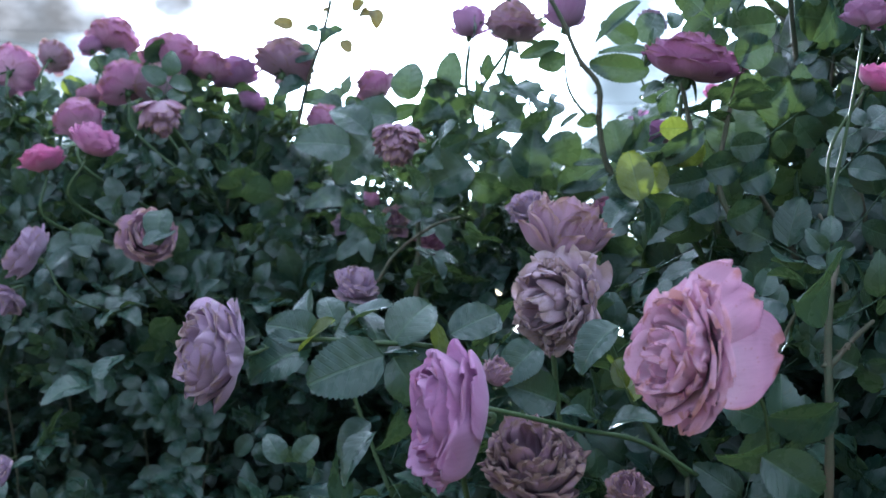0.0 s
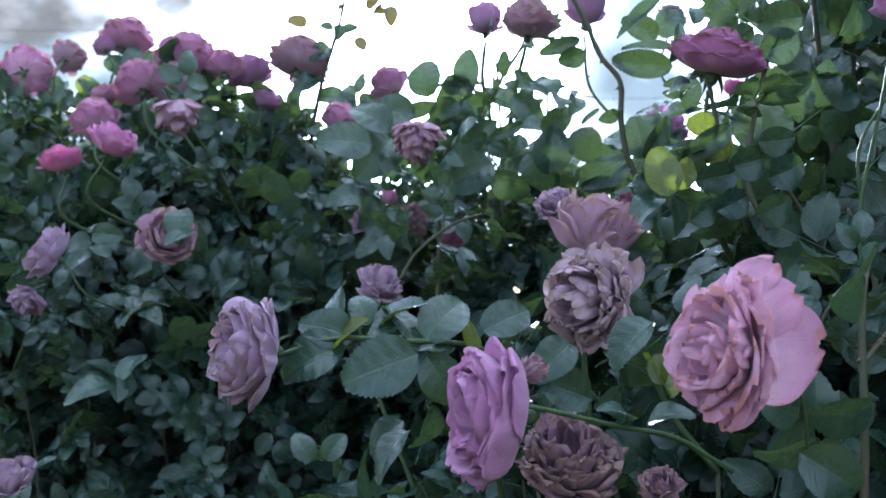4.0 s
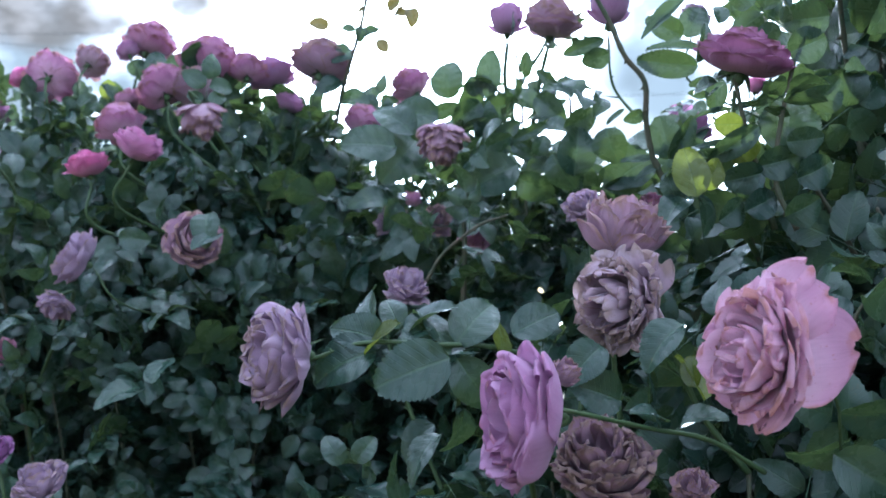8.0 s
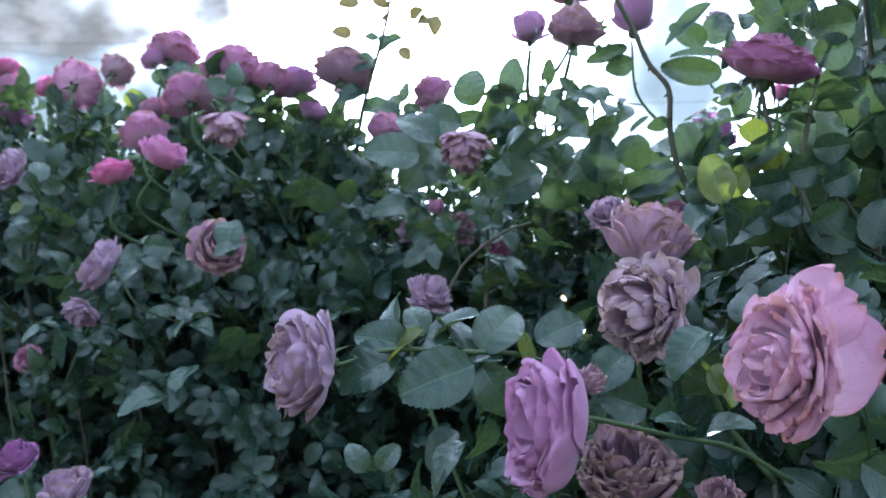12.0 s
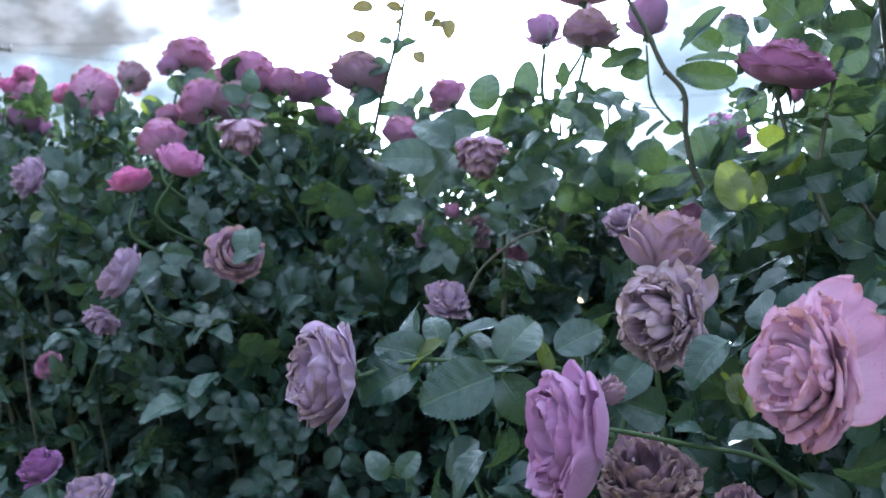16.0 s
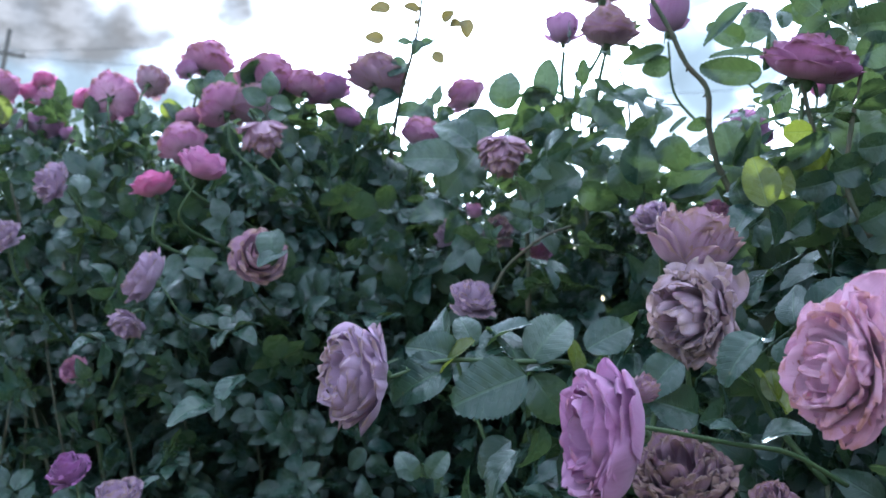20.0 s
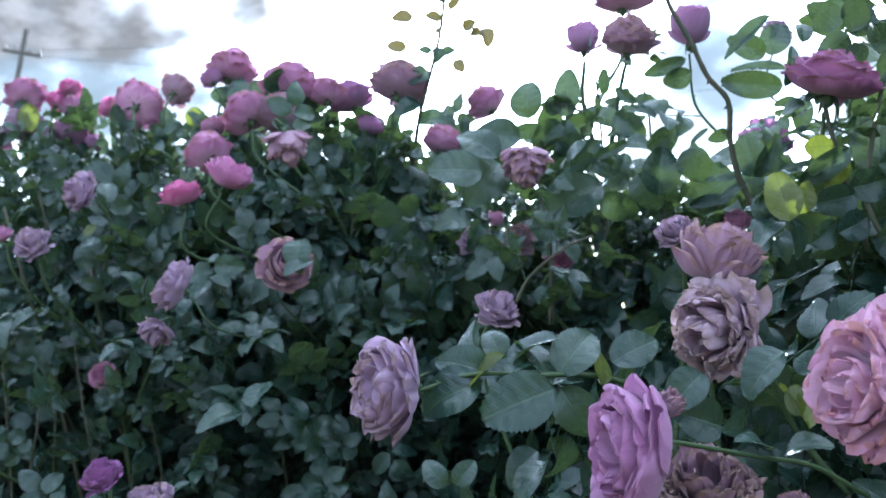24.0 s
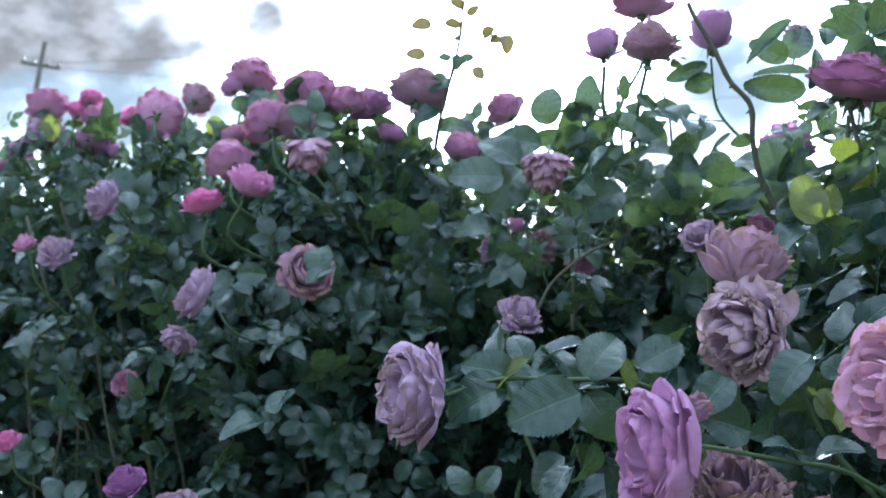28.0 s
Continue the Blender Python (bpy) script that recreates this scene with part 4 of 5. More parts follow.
single_leaf(middle_bush, (-0.108, 1.550, 1.537), (-0.429, -0.612, -0.664), (0.2, -0.9, 0.1), 0.082, "green", 2)
single_leaf(left_bush, (-0.422, 1.450, 1.225), (-0.126, -0.901, -0.416), (-0.3, -0.5, 0.7), 0.056, "green", 0)
single_leaf(left_bush, (-0.452, 1.450, 1.187), (-0.659, -0.750, -0.062), (0, -0.4, 0.9), 0.067, "green", 1)
single_leaf(left_bush, (-0.513, 1.500, 1.387), (1.000, 0.000, -0.004), (0, -0.95, 0.1), 0.041, "green", 2)
single_leaf(left_bush, (-0.390, 1.500, 1.424), (0.076, -0.587, -0.806), (0, -0.95, 0.1), 0.051, "green", 3)
single_leaf(left_bush, (-0.372, 1.500, 1.397), (-0.502, -0.838, -0.215), (0, -0.6, 0.75), 0.048, "green", 1)
single_leaf(left_bush, (-0.757, 1.600, 1.442), (0.866, 0.000, 0.500), (0, -0.8, 0.5), 0.025, "young", 1)
single_leaf(left_bush, (-0.264, 1.980, 1.812), (-0.924, -0.381, 0.008), (0, -0.9, 0.3), 0.026, "green", 0)
single_leaf(left_bush, (-0.246, 1.980, 1.808), (0.926, -0.366, 0.096), (0, -0.9, 0.2), 0.027, "green", 5)
single_leaf(left_bush, (-0.251, 1.980, 1.818), (-0.074, -0.332, -0.940), (0.2, -0.9, 0.1), 0.030, "green", 2)
single_leaf(left_bush, (-0.312, 1.980, 1.819), (-0.934, -0.355, 0.035), (0, -0.95, 0.1), 0.038, "bronze", 4)
single_leaf(left_bush, (-0.247, 1.980, 1.852), (-0.452, -0.753, -0.478), (0, -0.95, 0.1), 0.018, "bronze", 0)
single_leaf(left_bush, (-0.300, 1.980, 1.877), (-0.932, -0.363, 0.001), (0, -0.95, 0.1), 0.038, "bronze", 3)
single_leaf(left_bush, (-0.247, 1.980, 1.872), (-0.864, -0.450, 0.226), (0, -0.95, 0.1), 0.030, "bronze", 2)
single_leaf(left_bush, (-0.207, 1.980, 1.851), (0.836, -0.435, 0.333), (0, -0.95, 0.1), 0.031, "bronze", 5)
single_leaf(left_bush, (-0.192, 1.980, 1.846), (0.838, -0.494, -0.234), (0, -0.95, 0.1), 0.027, "bronze", 2)
single_leaf(left_bush, (-0.163, 1.980, 1.853), (0.177, -0.340, -0.924), (0.3, -0.95, 0.1), 0.039, "bronze", 1)
single_leaf(left_bush, (-0.220, 1.980, 1.794), (0.480, -0.398, -0.782), (0, -0.95, 0.1), 0.034, "bronze", 4)
single_leaf(left_bush, (-0.233, 1.980, 1.890), (0.688, -0.481, 0.544), (0, -0.95, 0.1), 0.028, "bronze", 1)
single_leaf(left_bush, (-0.241, 1.980, 1.906), (-0.734, -0.430, 0.526), (0, -0.95, 0.1), 0.031, "bronze", 1)
single_leaf(left_bush, (-0.289, 2.000, 1.722), (-0.756, -0.534, -0.378), (0, -0.8, 0.5), 0.056, "green", 1)
single_leaf(left_bush, (-0.294, 2.000, 1.685), (0.862, -0.504, 0.060), (0, -0.8, 0.5), 0.060, "green", 2)
single_leaf(left_bush, (-0.271, 2.000, 1.780), (-0.614, -0.633, -0.471), (0, -0.9, 0.2), 0.047, "green", 3)
single_leaf(left_bush, (-0.304, 2.000, 1.643), (-0.740, -0.601, -0.301), (0, -0.8, 0.5), 0.050, "green", 4)
single_leaf(far_bush, (-1.119, 2.120, 1.701), (-0.249, 0.000, 0.969), (0.1, -0.95, 0), 0.062, "young", 1, "pale green leaf in front of a bloom", 0.045)
single_leaf(left_bush, (-0.602, 2.020, 1.729), (-0.271, 0.000, 0.963), (0.1, -0.95, 0.2), 0.053, "green", 1, "", 0.038)
single_leaf(left_bush, (-0.633, 1.980, 1.720), (-0.026, 0.000, 1.000), (0.1, -0.95, 0.3), 0.054, "green", 1, "", 0.042)
single_leaf(left_bush, (-0.675, 2.000, 1.725), (0.118, -0.000, 0.993), (0.1, -0.95, -0.2), 0.038, "green", 1, "", 0.044)
single_leaf(left_bush, (-0.726, 2.000, 1.683), (-0.143, 0.000, 0.990), (0.1, -0.95, -0.2), 0.038, "young", 1, "", 0.031)
single_leaf(left_bush, (-0.762, 2.000, 1.683), (-0.965, -0.000, -0.263), (0.1, -0.95, 0.5), 0.040, "green", 1, "", 0.027)
single_leaf(left_bush, (-0.761, 2.000, 1.672), (0.953, 0.000, -0.303), (0.1, -0.95, 0.5), 0.026, "green", 1, "", 0.025)
single_leaf(left_bush, (-0.794, 2.000, 1.645), (-0.931, 0.000, 0.366), (0.1, -0.95, 0.5), 0.036, "green", 1, "", 0.029)

# ---- roses ----
def petal_geo(cover, half_width, flare, ruffle, crease, rng, rows, columns, roll=0.0):
    """One petal laid on a ball of radius 1 that stands on the origin: from the foot up the +Y side; the rim flares out."""
    verts, uvs = [], []
    ph, ph2, ph3, k1 = (rng.uniform(0, 6.28) for _ in range(4))
    k1 = 2.0 + k1 / 4
    notch, lean = rng.uniform(0.0, 0.09), rng.uniform(-0.25, 0.25)
    for i in range(rows + 1):
        v = math.sin(0.5 * math.pi * i / rows) ** 0.92
        half = half_width * (max(0.22, math.sqrt(max(0.0, 1 - ((v - 0.60) / 0.62) ** 2))) if v < 0.60 else max(0.0, 1 - ((v - 0.60) / 0.402) ** 4.5) ** 0.42)
        for j in range(columns + 1):
            u = 2 * j / columns - 1
            tip = v * (1 - 0.05 * u * u) - notch * v ** 6 * math.exp(-(u * 3) ** 2) + 0.5 * crease * v * math.sin(u * 5 + ph)
            angle = radians(cover) * tip
            turn = u * half / max(math.sin(min(angle, 2.2)), 0.45) + lean * v * 0.5
            far = 1 + flare * max(0.0, v - 0.60) ** 2 * 3.0 - 0.10 * (1 - abs(u)) * v * (1 - v)
            far += ruffle * v * v * (0.6 * math.sin(k1 * u * 2 + ph) + 0.4 * math.sin(k1 * u * 4.3 + ph2)) * (0.35 + 0.65 * abs(u))
            far += crease * (v * math.sin(u * 7 + ph2 + 2 * v) + 0.5 * math.sin(v * 7 + ph3 + u * 2) + 0.6 * v * v * math.sin(u * 15 + ph3 + 3 * v))
            far += roll * max(0.0, v - 0.74) ** 2 * 15 * (0.7 + 0.5 * math.sin(2.2 * u + ph3))
            flat = math.sin(angle) * far
            verts.append((flat * math.sin(turn), flat * math.cos(turn), 1 - math.cos(angle) * far if angle < 1.2 else 1 - math.cos(angle) * (0.5 + 0.5 * far)))
            uvs.append((0.5 + 0.5 * u, v))
    w = columns + 1
    faces = [(i * w + j, i * w + j + 1, (i + 1) * w + j + 1, (i + 1) * w + j) for i in range(rows) for j in range(columns)]
    return verts, faces, uvs


# unit petals: closed ones from the middle, half-open ones, wide outer ones, crinkled and shrivelled ones
petal_rng = random.Random(5)
PETALS = {}
for fine, rows, columns, wavy in (("near", 16, 14, 1.0), ("far", 9, 9, 1.15)):
    sheets = {}
    for cover, roll, wide in ((70, 0.22, 0.72), (82, 0.20, 0.76), (92, 0.17, 0.80), (102, 0.13, 0.86), (112, 0.10, 0.98), (122, 0.08, 1.15), (134, 0.06, 1.4)):
        sheets["sheet", cover] = [petal_geo(cover + petal_rng.uniform(-5, 5), wide * petal_rng.uniform(0.88, 1.1), 0.06, 0.11 * wavy, 0.026 * wavy, petal_rng, rows, columns, roll * petal_rng.uniform(0.5, 1.4)) for _ in range(5)]
        sheets["paper", cover] = [petal_geo(cover + petal_rng.uniform(-9, 9), wide * petal_rng.uniform(0.5, 0.78), 0.10, 0.15, 0.055 * wavy, petal_rng, rows, columns, roll * petal_rng.uniform(-0.4, 1.3)) for _ in range(6)]
    PETALS[fine] = sheets
petal_data = {}


def petal_mesh(fine, shape, index, mat):
    key = (fine, shape, index, mat.name)
    if key not in petal_data:
        v, f, uv = PETALS[fine][shape][index]
        petal_data[key] = mesh_of("petal", np.array(v) * PETAL_SIZE, f, uv, mat)
    return petal_data[key]


def calyx_geo(r):
    """The green hip below the petals, closed at the foot."""
    profile = [(0.0, -0.42), (0.10, -0.40), (0.20, -0.28), (0.22, -0.14), (0.17, -0.02), (0.24, 0.05)]
    verts, faces = [], []
    for q, z in profile:
        for k in range(8):
            a = k * math.pi / 4
            verts.append(Vector((q * math.cos(a) * r, q * math.sin(a) * r, z * r)))
    for i in range(len(profile) - 1):
        for k in range(8):
            a, b = i * 8 + k, i * 8 + (k + 1) % 8
            faces.append((a, b, b + 8, a + 8))
    return verts, faces


def sepal_geo(r, fall):
    """One pointed sepal along +X, bent back."""
    verts, faces = [], []
    for i in range(6):
        t = i / 5
        half = 0.13 * r * (1 - t) ** 0.8 * (0.6 + 2.8 * t * (1 - t))
        for side in (-1, 0, 1):
            verts.append((r * (0.16 + 0.62 * t), side * half, r * (-0.03 + 0.12 * t - fall * t * t) + abs(side) * 0.02 * r))
    for i in range(5):
        for k in range(2):
            faces.append((i * 3 + k, i * 3 + k + 1, i * 3 + k + 4, i * 3 + k + 3))
    return verts, faces


SEPALS = [mesh_of("sepal", *sepal_geo(1.0, f), None, STEM) for f in (0.25, 0.5, 0.75, 1.0)]


def rose(label, place, way, size, style, mat, seed, fine="far", stem=True, leaves=1, reach=0.16, count=None, flat=1.0, thick=1.0):
    """A rose: petals in a spiral round its axis, a calyx, and a stem that runs down to a cane. way: where the flower looks; size: its width."""
    rng = random.Random(seed)
    r = size * (0.36 if style == "globe" else 0.41)
    axis = Vector(way).normalized()
    thing = tagged(new("rose"), label, "rose", "roses on the bushes")
    thing.location = Vector(place) - axis * r * 0.62 * flat
    turn = axis.to_track_quat("Z", "Y").to_matrix().to_4x4() @ Matrix.Rotation(rng.uniform(0, 6.28), 4, "Z")
    # rings of petals from the middle out: sheet or paper, cover in degrees, how many, radius, height, lift, looseness in degrees
    plans = {
        "globe": (("sheet", 134, 4, 0.30, 0.82, 0.16, 12), ("sheet", 122, 5, 0.50, 0.88, 0.06, 11), ("sheet", 122, 6, 0.68, 0.86, 0.0, 11), ("sheet", 112, 7, 0.82, 0.82, 0.0, 10), ("sheet", 102, 7, 0.92, 0.74, 0.0, 10), ("sheet", 92, 7, 0.98, 0.64, 0.0, 10), ("paper", 82, 6, 1.0, 0.52, 0.0, 14)),
        "open": (("paper", 134, 4, 0.24, 0.40, 0.26, 30), ("sheet", 112, 5, 0.42, 0.50, 0.14, 26), ("paper", 112, 6, 0.56, 0.60, 0.06, 22), ("sheet", 102, 6, 0.72, 0.66, 0.02, 18), ("paper", 102, 7, 0.84, 0.64, 0.0, 16), ("sheet", 92, 8, 0.95, 0.56, -0.01, 10), ("sheet", 82, 7, 1.04, 0.50, -0.03, 11), ("sheet", 70, 5, 1.12, 0.46, -0.05, 14)),
        "cup": (("sheet", 134, 4, 0.30, 0.74, 0.12, 9), ("sheet", 122, 5, 0.52, 0.78, 0.03, 8), ("sheet", 112, 6, 0.72, 0.76, 0.0, 8), ("sheet", 102, 6, 0.86, 0.70, 0.0, 8), ("sheet", 92, 6, 0.95, 0.62, -0.01, 9)),
        "side": (("sheet", 122, 4, 0.36, 0.68, 0.10, 9), ("sheet", 122, 5, 0.56, 0.76, 0.03, 8), ("sheet", 112, 6, 0.72, 0.80, 0.0, 8), ("sheet", 112, 6, 0.84, 0.80, 0.0, 8), ("sheet", 102, 6, 0.94, 0.78, 0.0, 8), ("sheet", 102, 5, 1.02, 0.74, -0.02, 9), ("sheet", 82, 3, 1.05, 0.70, -0.03, 10)),
        "bud": (("sheet", 134, 3, 0.36, 0.84, 0.06, 4), ("sheet", 134, 4, 0.54, 0.86, 0.02, 4), ("sheet", 122, 4, 0.68, 0.84, 0.0, 5), ("sheet", 122, 3, 0.76, 0.82, -0.01, 6), ("paper", 82, 2, 0.80, 0.66, -0.04, 9)),
        "wilt": (("paper", 134, 6, 0.30, 0.70, 0.14, 18), ("paper", 122, 8, 0.50, 0.76, 0.06, 16), ("paper", 112, 10, 0.68, 0.76, 0.02, 16), ("paper", 102, 11, 0.82, 0.72, 0.0, 15), ("paper", 92, 11, 0.93, 0.66, -0.01, 16), ("paper", 82, 9, 1.0, 0.58, -0.03, 20)),
        "rag": (("paper", 134, 10, 0.34, 0.66, 0.40, 30), ("paper", 122, 13, 0.52, 0.78, 0.20, 28), ("paper", 112, 15, 0.68, 0.80, 0.03, 28), ("paper", 102, 16, 0.82, 0.76, 0.0, 28), ("paper", 92, 16, 0.94, 0.68, -0.01, 30)),
    }
    plans["loose"] = plans["side"][:3] + (("paper", 112, 8, 0.84, 0.80, 0.0, 14), ("sheet", 102, 5, 0.93, 0.78, 0.0, 14), ("paper", 102, 6, 0.98, 0.74, -0.01, 15), ("paper", 92, 4, 1.04, 0.68, -0.03, 18))
    rings = plans[style]
    base_turn = rng.uniform(0, 6.28)
    for k, (cloth, cover, number, wide, high, lift, loose) in enumerate(rings):
        shape = (cloth, cover)
        if fine == "far" and number > 8:
            number -= 3
        if count and k >= count:
            break
        for i in range(number):
            a = base_turn + k * 2.1 + (i + rng.uniform(-0.22, 0.22)) * 2 * math.pi / number
            w, h = r * wide * rng.uniform(0.93, 1.08), r * high * flat * rng.uniform(0.88, 1.1)
            m = turn @ Matrix.Translation((0, 0, r * lift * flat)) @ Matrix.Rotation(a, 4, "Z") @ Matrix.Rotation(radians(rng.uniform(-loose, loose * 0.5)), 4, "X") @ Matrix.Rotation(radians(rng.uniform(-loose, loose) * 0.6), 4, "Y") @ Matrix.Diagonal((w / PETAL_SIZE, w / PETAL_SIZE, h / PETAL_SIZE, 1))
            part("petal", petal_mesh(fine, shape, rng.randrange(len(PETALS[fine][shape])), mat), None, thing, "", m)
    calyx = part("calyx", mesh_of("calyx", *calyx_geo(r * 0.72), None, STEM), None, thing, "", turn)
    for k in range(5):
        size_k = r * 0.62 * rng.uniform(0.85, 1.1)
        part("sepal", SEPALS[rng.randrange(4)], None, calyx, "", Matrix.Rotation(k * 1.2566 + rng.uniform(-0.2, 0.2), 4, "Z") @ Matrix.Diagonal((size_k, size_k, size_k, 1)))
    if not stem:
        return thing
    # the stem leaves the calyx along the axis, then bends down to the nearest cane
    start = thing.location - axis * r * 0.38
    bow = start - axis * (0.035 if reach > 0 else 0.012) + Vector((rng.uniform(-0.01, 0.01), 0.01, -0.03)) * (1 if reach > 0 else 0.1)
    best, cost = None, 9e9
    for line in CANES:
        for p in line:
            drop = start.z - p.z
            c = (p - bow).length + 1.1 * (p - bow).to_2d().length + (2.0 if drop < reach else 0.0) + 1.6 * max(0.0, bow.y + 0.02 - p.y) + 0.5 * max(0.0, drop - 0.5)
            if c < cost:
                best, cost = p, c
    middle = bow.lerp(best, 0.5) + Vector((rng.uniform(-0.015, 0.015), 0.02, 0.10 * (bow - best).to_2d().length - 0.02))
    line = [p - thing.location for p in bend([start, bow, middle, best], 6)]
    part("stem", mesh_of("stem", *thorny(line, 0.0021 * thick, 0.0034 * thick, 6, 3, rng), None, STEM), None, thing)
    for k in range(leaves):
        i = min(len(line) - 2, 8 + int(k * (len(line) - 9) / max(1, leaves)))
        d = (line[i] - line[i + 1]).normalized()
        o = d.orthogonal().normalized()
        o.rotate(Matrix.Rotation(rng.uniform(0, 6.28), 3, d))
        part("leaf", LEAF_MESHES[rng.randrange(8)], None, thing, "", facing(line[i], o + d * 0.5, Vector((rng.uniform(-0.5, 0.5), -0.5, 0.8)), rng.uniform(0.7, 1.05)))
    return thing


def laid_geo(rng, bow, roll, crinkle, rows=14, columns=10):
    """One free petal: foot at the origin, tip along +Y, one long and one wide; it bulges to +Z and its rim rolls over."""
    verts, uvs = [], []
    a, b, c, d = (rng.uniform(0, 6.28) for _ in range(4))
    lean, notch = rng.uniform(-0.12, 0.12), rng.uniform(0.0, 0.08)
    for i in range(rows + 1):
        v = math.sin(0.5 * math.pi * i / rows) ** 0.9
        half = 0.5 * (0.42 + 0.58 * math.sin(0.5 * math.pi * min(1, v / 0.62)) if v < 0.62 else max(0.0, 1 - ((v - 0.62) / 0.385) ** 3.6) ** 0.45)
        for j in range(columns + 1):
            u = 2 * j / columns - 1
            ripple = crinkle * (0.5 * math.sin(5 * u + a + 2 * v) + 0.5 * math.sin(9 * u + b - 3 * v) + 0.4 * math.sin(7 * v + c + 2 * u)) * (0.25 + 0.75 * v)
            z = bow * math.sin(math.pi * min(1, v * 0.85 + 0.05)) - 0.30 * u * u * half * 2 * (1 - 0.5 * v) + roll * max(0.0, v - 0.72) ** 2 * 4 + ripple
            z += roll * 0.35 * max(0.0, abs(u) - 0.7) * (1 if math.sin(d) * u > 0 else -0.4)
            verts.append((u * half + lean * v * v, v * (1 - 0.04 * u * u) - notch * v ** 6 * math.exp(-(3 * u + math.sin(c)) ** 2) + (0.5 * ripple + 0.04 * math.sin(4 * u + d) + 0.02 * math.sin(11 * u + a)) * v ** 3, z))
            uvs.append((0.5 + 0.5 * u, v))
    w = columns + 1
    faces = [(i * w + j, i * w + j + 1, (i + 1) * w + j + 1, (i + 1) * w + j) for i in range(rows) for j in range(columns)]
    return verts, faces, uvs


laid_rng = random.Random(77)
LAID = [laid_geo(laid_rng, *k) for k in ((0.10, 0.75, 0.022), (0.08, 0.9, 0.035), (0.16, 0.45, 0.03), (0.08, 0.5, 0.085), (0.08, -0.5, 0.08), (0.07, 0.6, 0.12))]


def laid_petal(thing, foot, way, up, length, width, kind, mat):
    """One outer petal of a rose, placed by its foot."""
    key = ("laid", kind, mat.name)
    if key not in petal_data:
        v, f, uv = LAID[kind]
        petal_data[key] = mesh_of("petal", np.array(v) * LEAF_LENGTH, f, uv, mat)
    m = Matrix.Translation(-thing.location) @ facing(foot, way, up) @ Matrix.Diagonal((width / LEAF_LENGTH, length / LEAF_LENGTH, 0.5 * (width + length) / LEAF_LENGTH, 1))
    part("petal", petal_data[key], None, thing, "", m)


lilac_rose = rose("pale lilac rose hanging sideways with limp outer petals", (-0.165, 0.920, 1.253), (-0.86, -0.48, 0.06), 0.095, "loose", LILAC, 100, "near", leaves=0, stem=False, flat=0.95)
pink_rose = rose("half-open bright pink rose with smooth upright petals", (0.034, 0.815, 1.216), (-0.94, -0.26, 0.06), 0.106, "side", PINK, 101, "near", leaves=0, stem=False, flat=0.9)
blush_rose = rose("large open pink rose with browned petal edges", (0.184, 0.790, 1.265), (-0.92, -0.4, 0.02), 0.099, "open", BLUSH, 102, "near", flat=1.0, thick=0.5, leaves=0)
faded_rose = rose("faded lilac rose with crinkled brown-edged petals", (0.117, 0.990, 1.302), (-0.6, -0.75, -0.1), 0.095, "wilt", PALE, 103, "near", leaves=1, flat=1.1)
withered_rose = rose("withered mauve rose with ragged upright petals", (0.132, 1.045, 1.375), (0.2, -0.12, 0.95), 0.077, "loose", FADED, 104, "near", leaves=0, flat=1.45)
rose("small fading lilac rose behind a withered one", (0.095, 1.100, 1.400), (-0.3, -0.6, 0.6), 0.042, "wilt", LILAC, 105, "far", leaves=0)
rose("dried brown rose with shrivelled curled petals", (0.099, 0.875, 1.180), (-0.1, -0.6, 0.75), 0.085, "rag", DRIED, 106, "near", leaves=1)
rose("torn remnant of a faded pink rose", (0.069, 0.870, 1.244), (0.5, -0.3, 0.5), 0.031, "rag", FADED, 107, "near", leaves=0, count=3)
rose("small withered rose among dark leaves", (0.187, 1.000, 1.145), (-0.2, -0.7, 0.5), 0.038, "wilt", FADED, 108, "far", leaves=0)
rose("dried drooping rose with hanging brown mauve petals", (-0.070, 1.500, 1.525), (-0.1, -0.2, -0.95), 0.068, "rag", FADED, 109, "near", leaves=1, flat=1.25, stem=False)
rose("mauve rose on a bare upright stem", (-0.177, 2.150, 1.748), (-0.5, 0.2, 0.75), 0.101, "globe", MAUVE, 110, "far", leaves=2, thick=1.5)
rose("pink rosebud with a loose reddish outer petal", (0.012, 1.800, 1.778), (-0.1, -0.1, 1), 0.084, "bud", PINK, 111, "far", leaves=1, thick=1.6, flat=1.0)
rose("dull mauve rose past its bloom", (0.086, 1.750, 1.766), (0.1, -0.1, 0.8), 0.113, "globe", FADED, 112, "near", leaves=1, thick=1.6)
rose("plump bright pink rosebud", (0.151, 1.450, 1.698), (0.05, -0.1, 1), 0.086, "bud", PINK, 113, "far", leaves=1, reach=0.13, thick=0.7, flat=0.95)
rose("mauve rose high on a thin stem", (0.083, 1.900, 1.883), (0, 0.1, 1), 0.124, "globe", MAUVE, 114, "far", leaves=1, thick=1.4)
rose("deep mauve rose opening sideways on a strong stem", (0.262, 1.150, 1.563), (0.22, -0.12, 0.95), 0.115, "cup", PLUM, 115, "near", leaves=2, flat=0.72)
rose("pink rose half hidden by leaves", (0.298, 1.750, 1.594), (0.1, 0.1, 0.9), 0.103, "globe", PINK, 116, "far", leaves=2, reach=0.05)
rose("pale rose between sunlit leaves", (0.270, 1.500, 1.702), (0.1, -0.2, 0.8), 0.053, "globe", LILAC, 117, "far", leaves=1, thick=0.6)
rose("bright pink rose at the bush top", (0.395, 1.020, 1.574), (0.2, 0.1, 0.9), 0.050, "globe", PINK, 118, "far", leaves=1, thick=0.6)
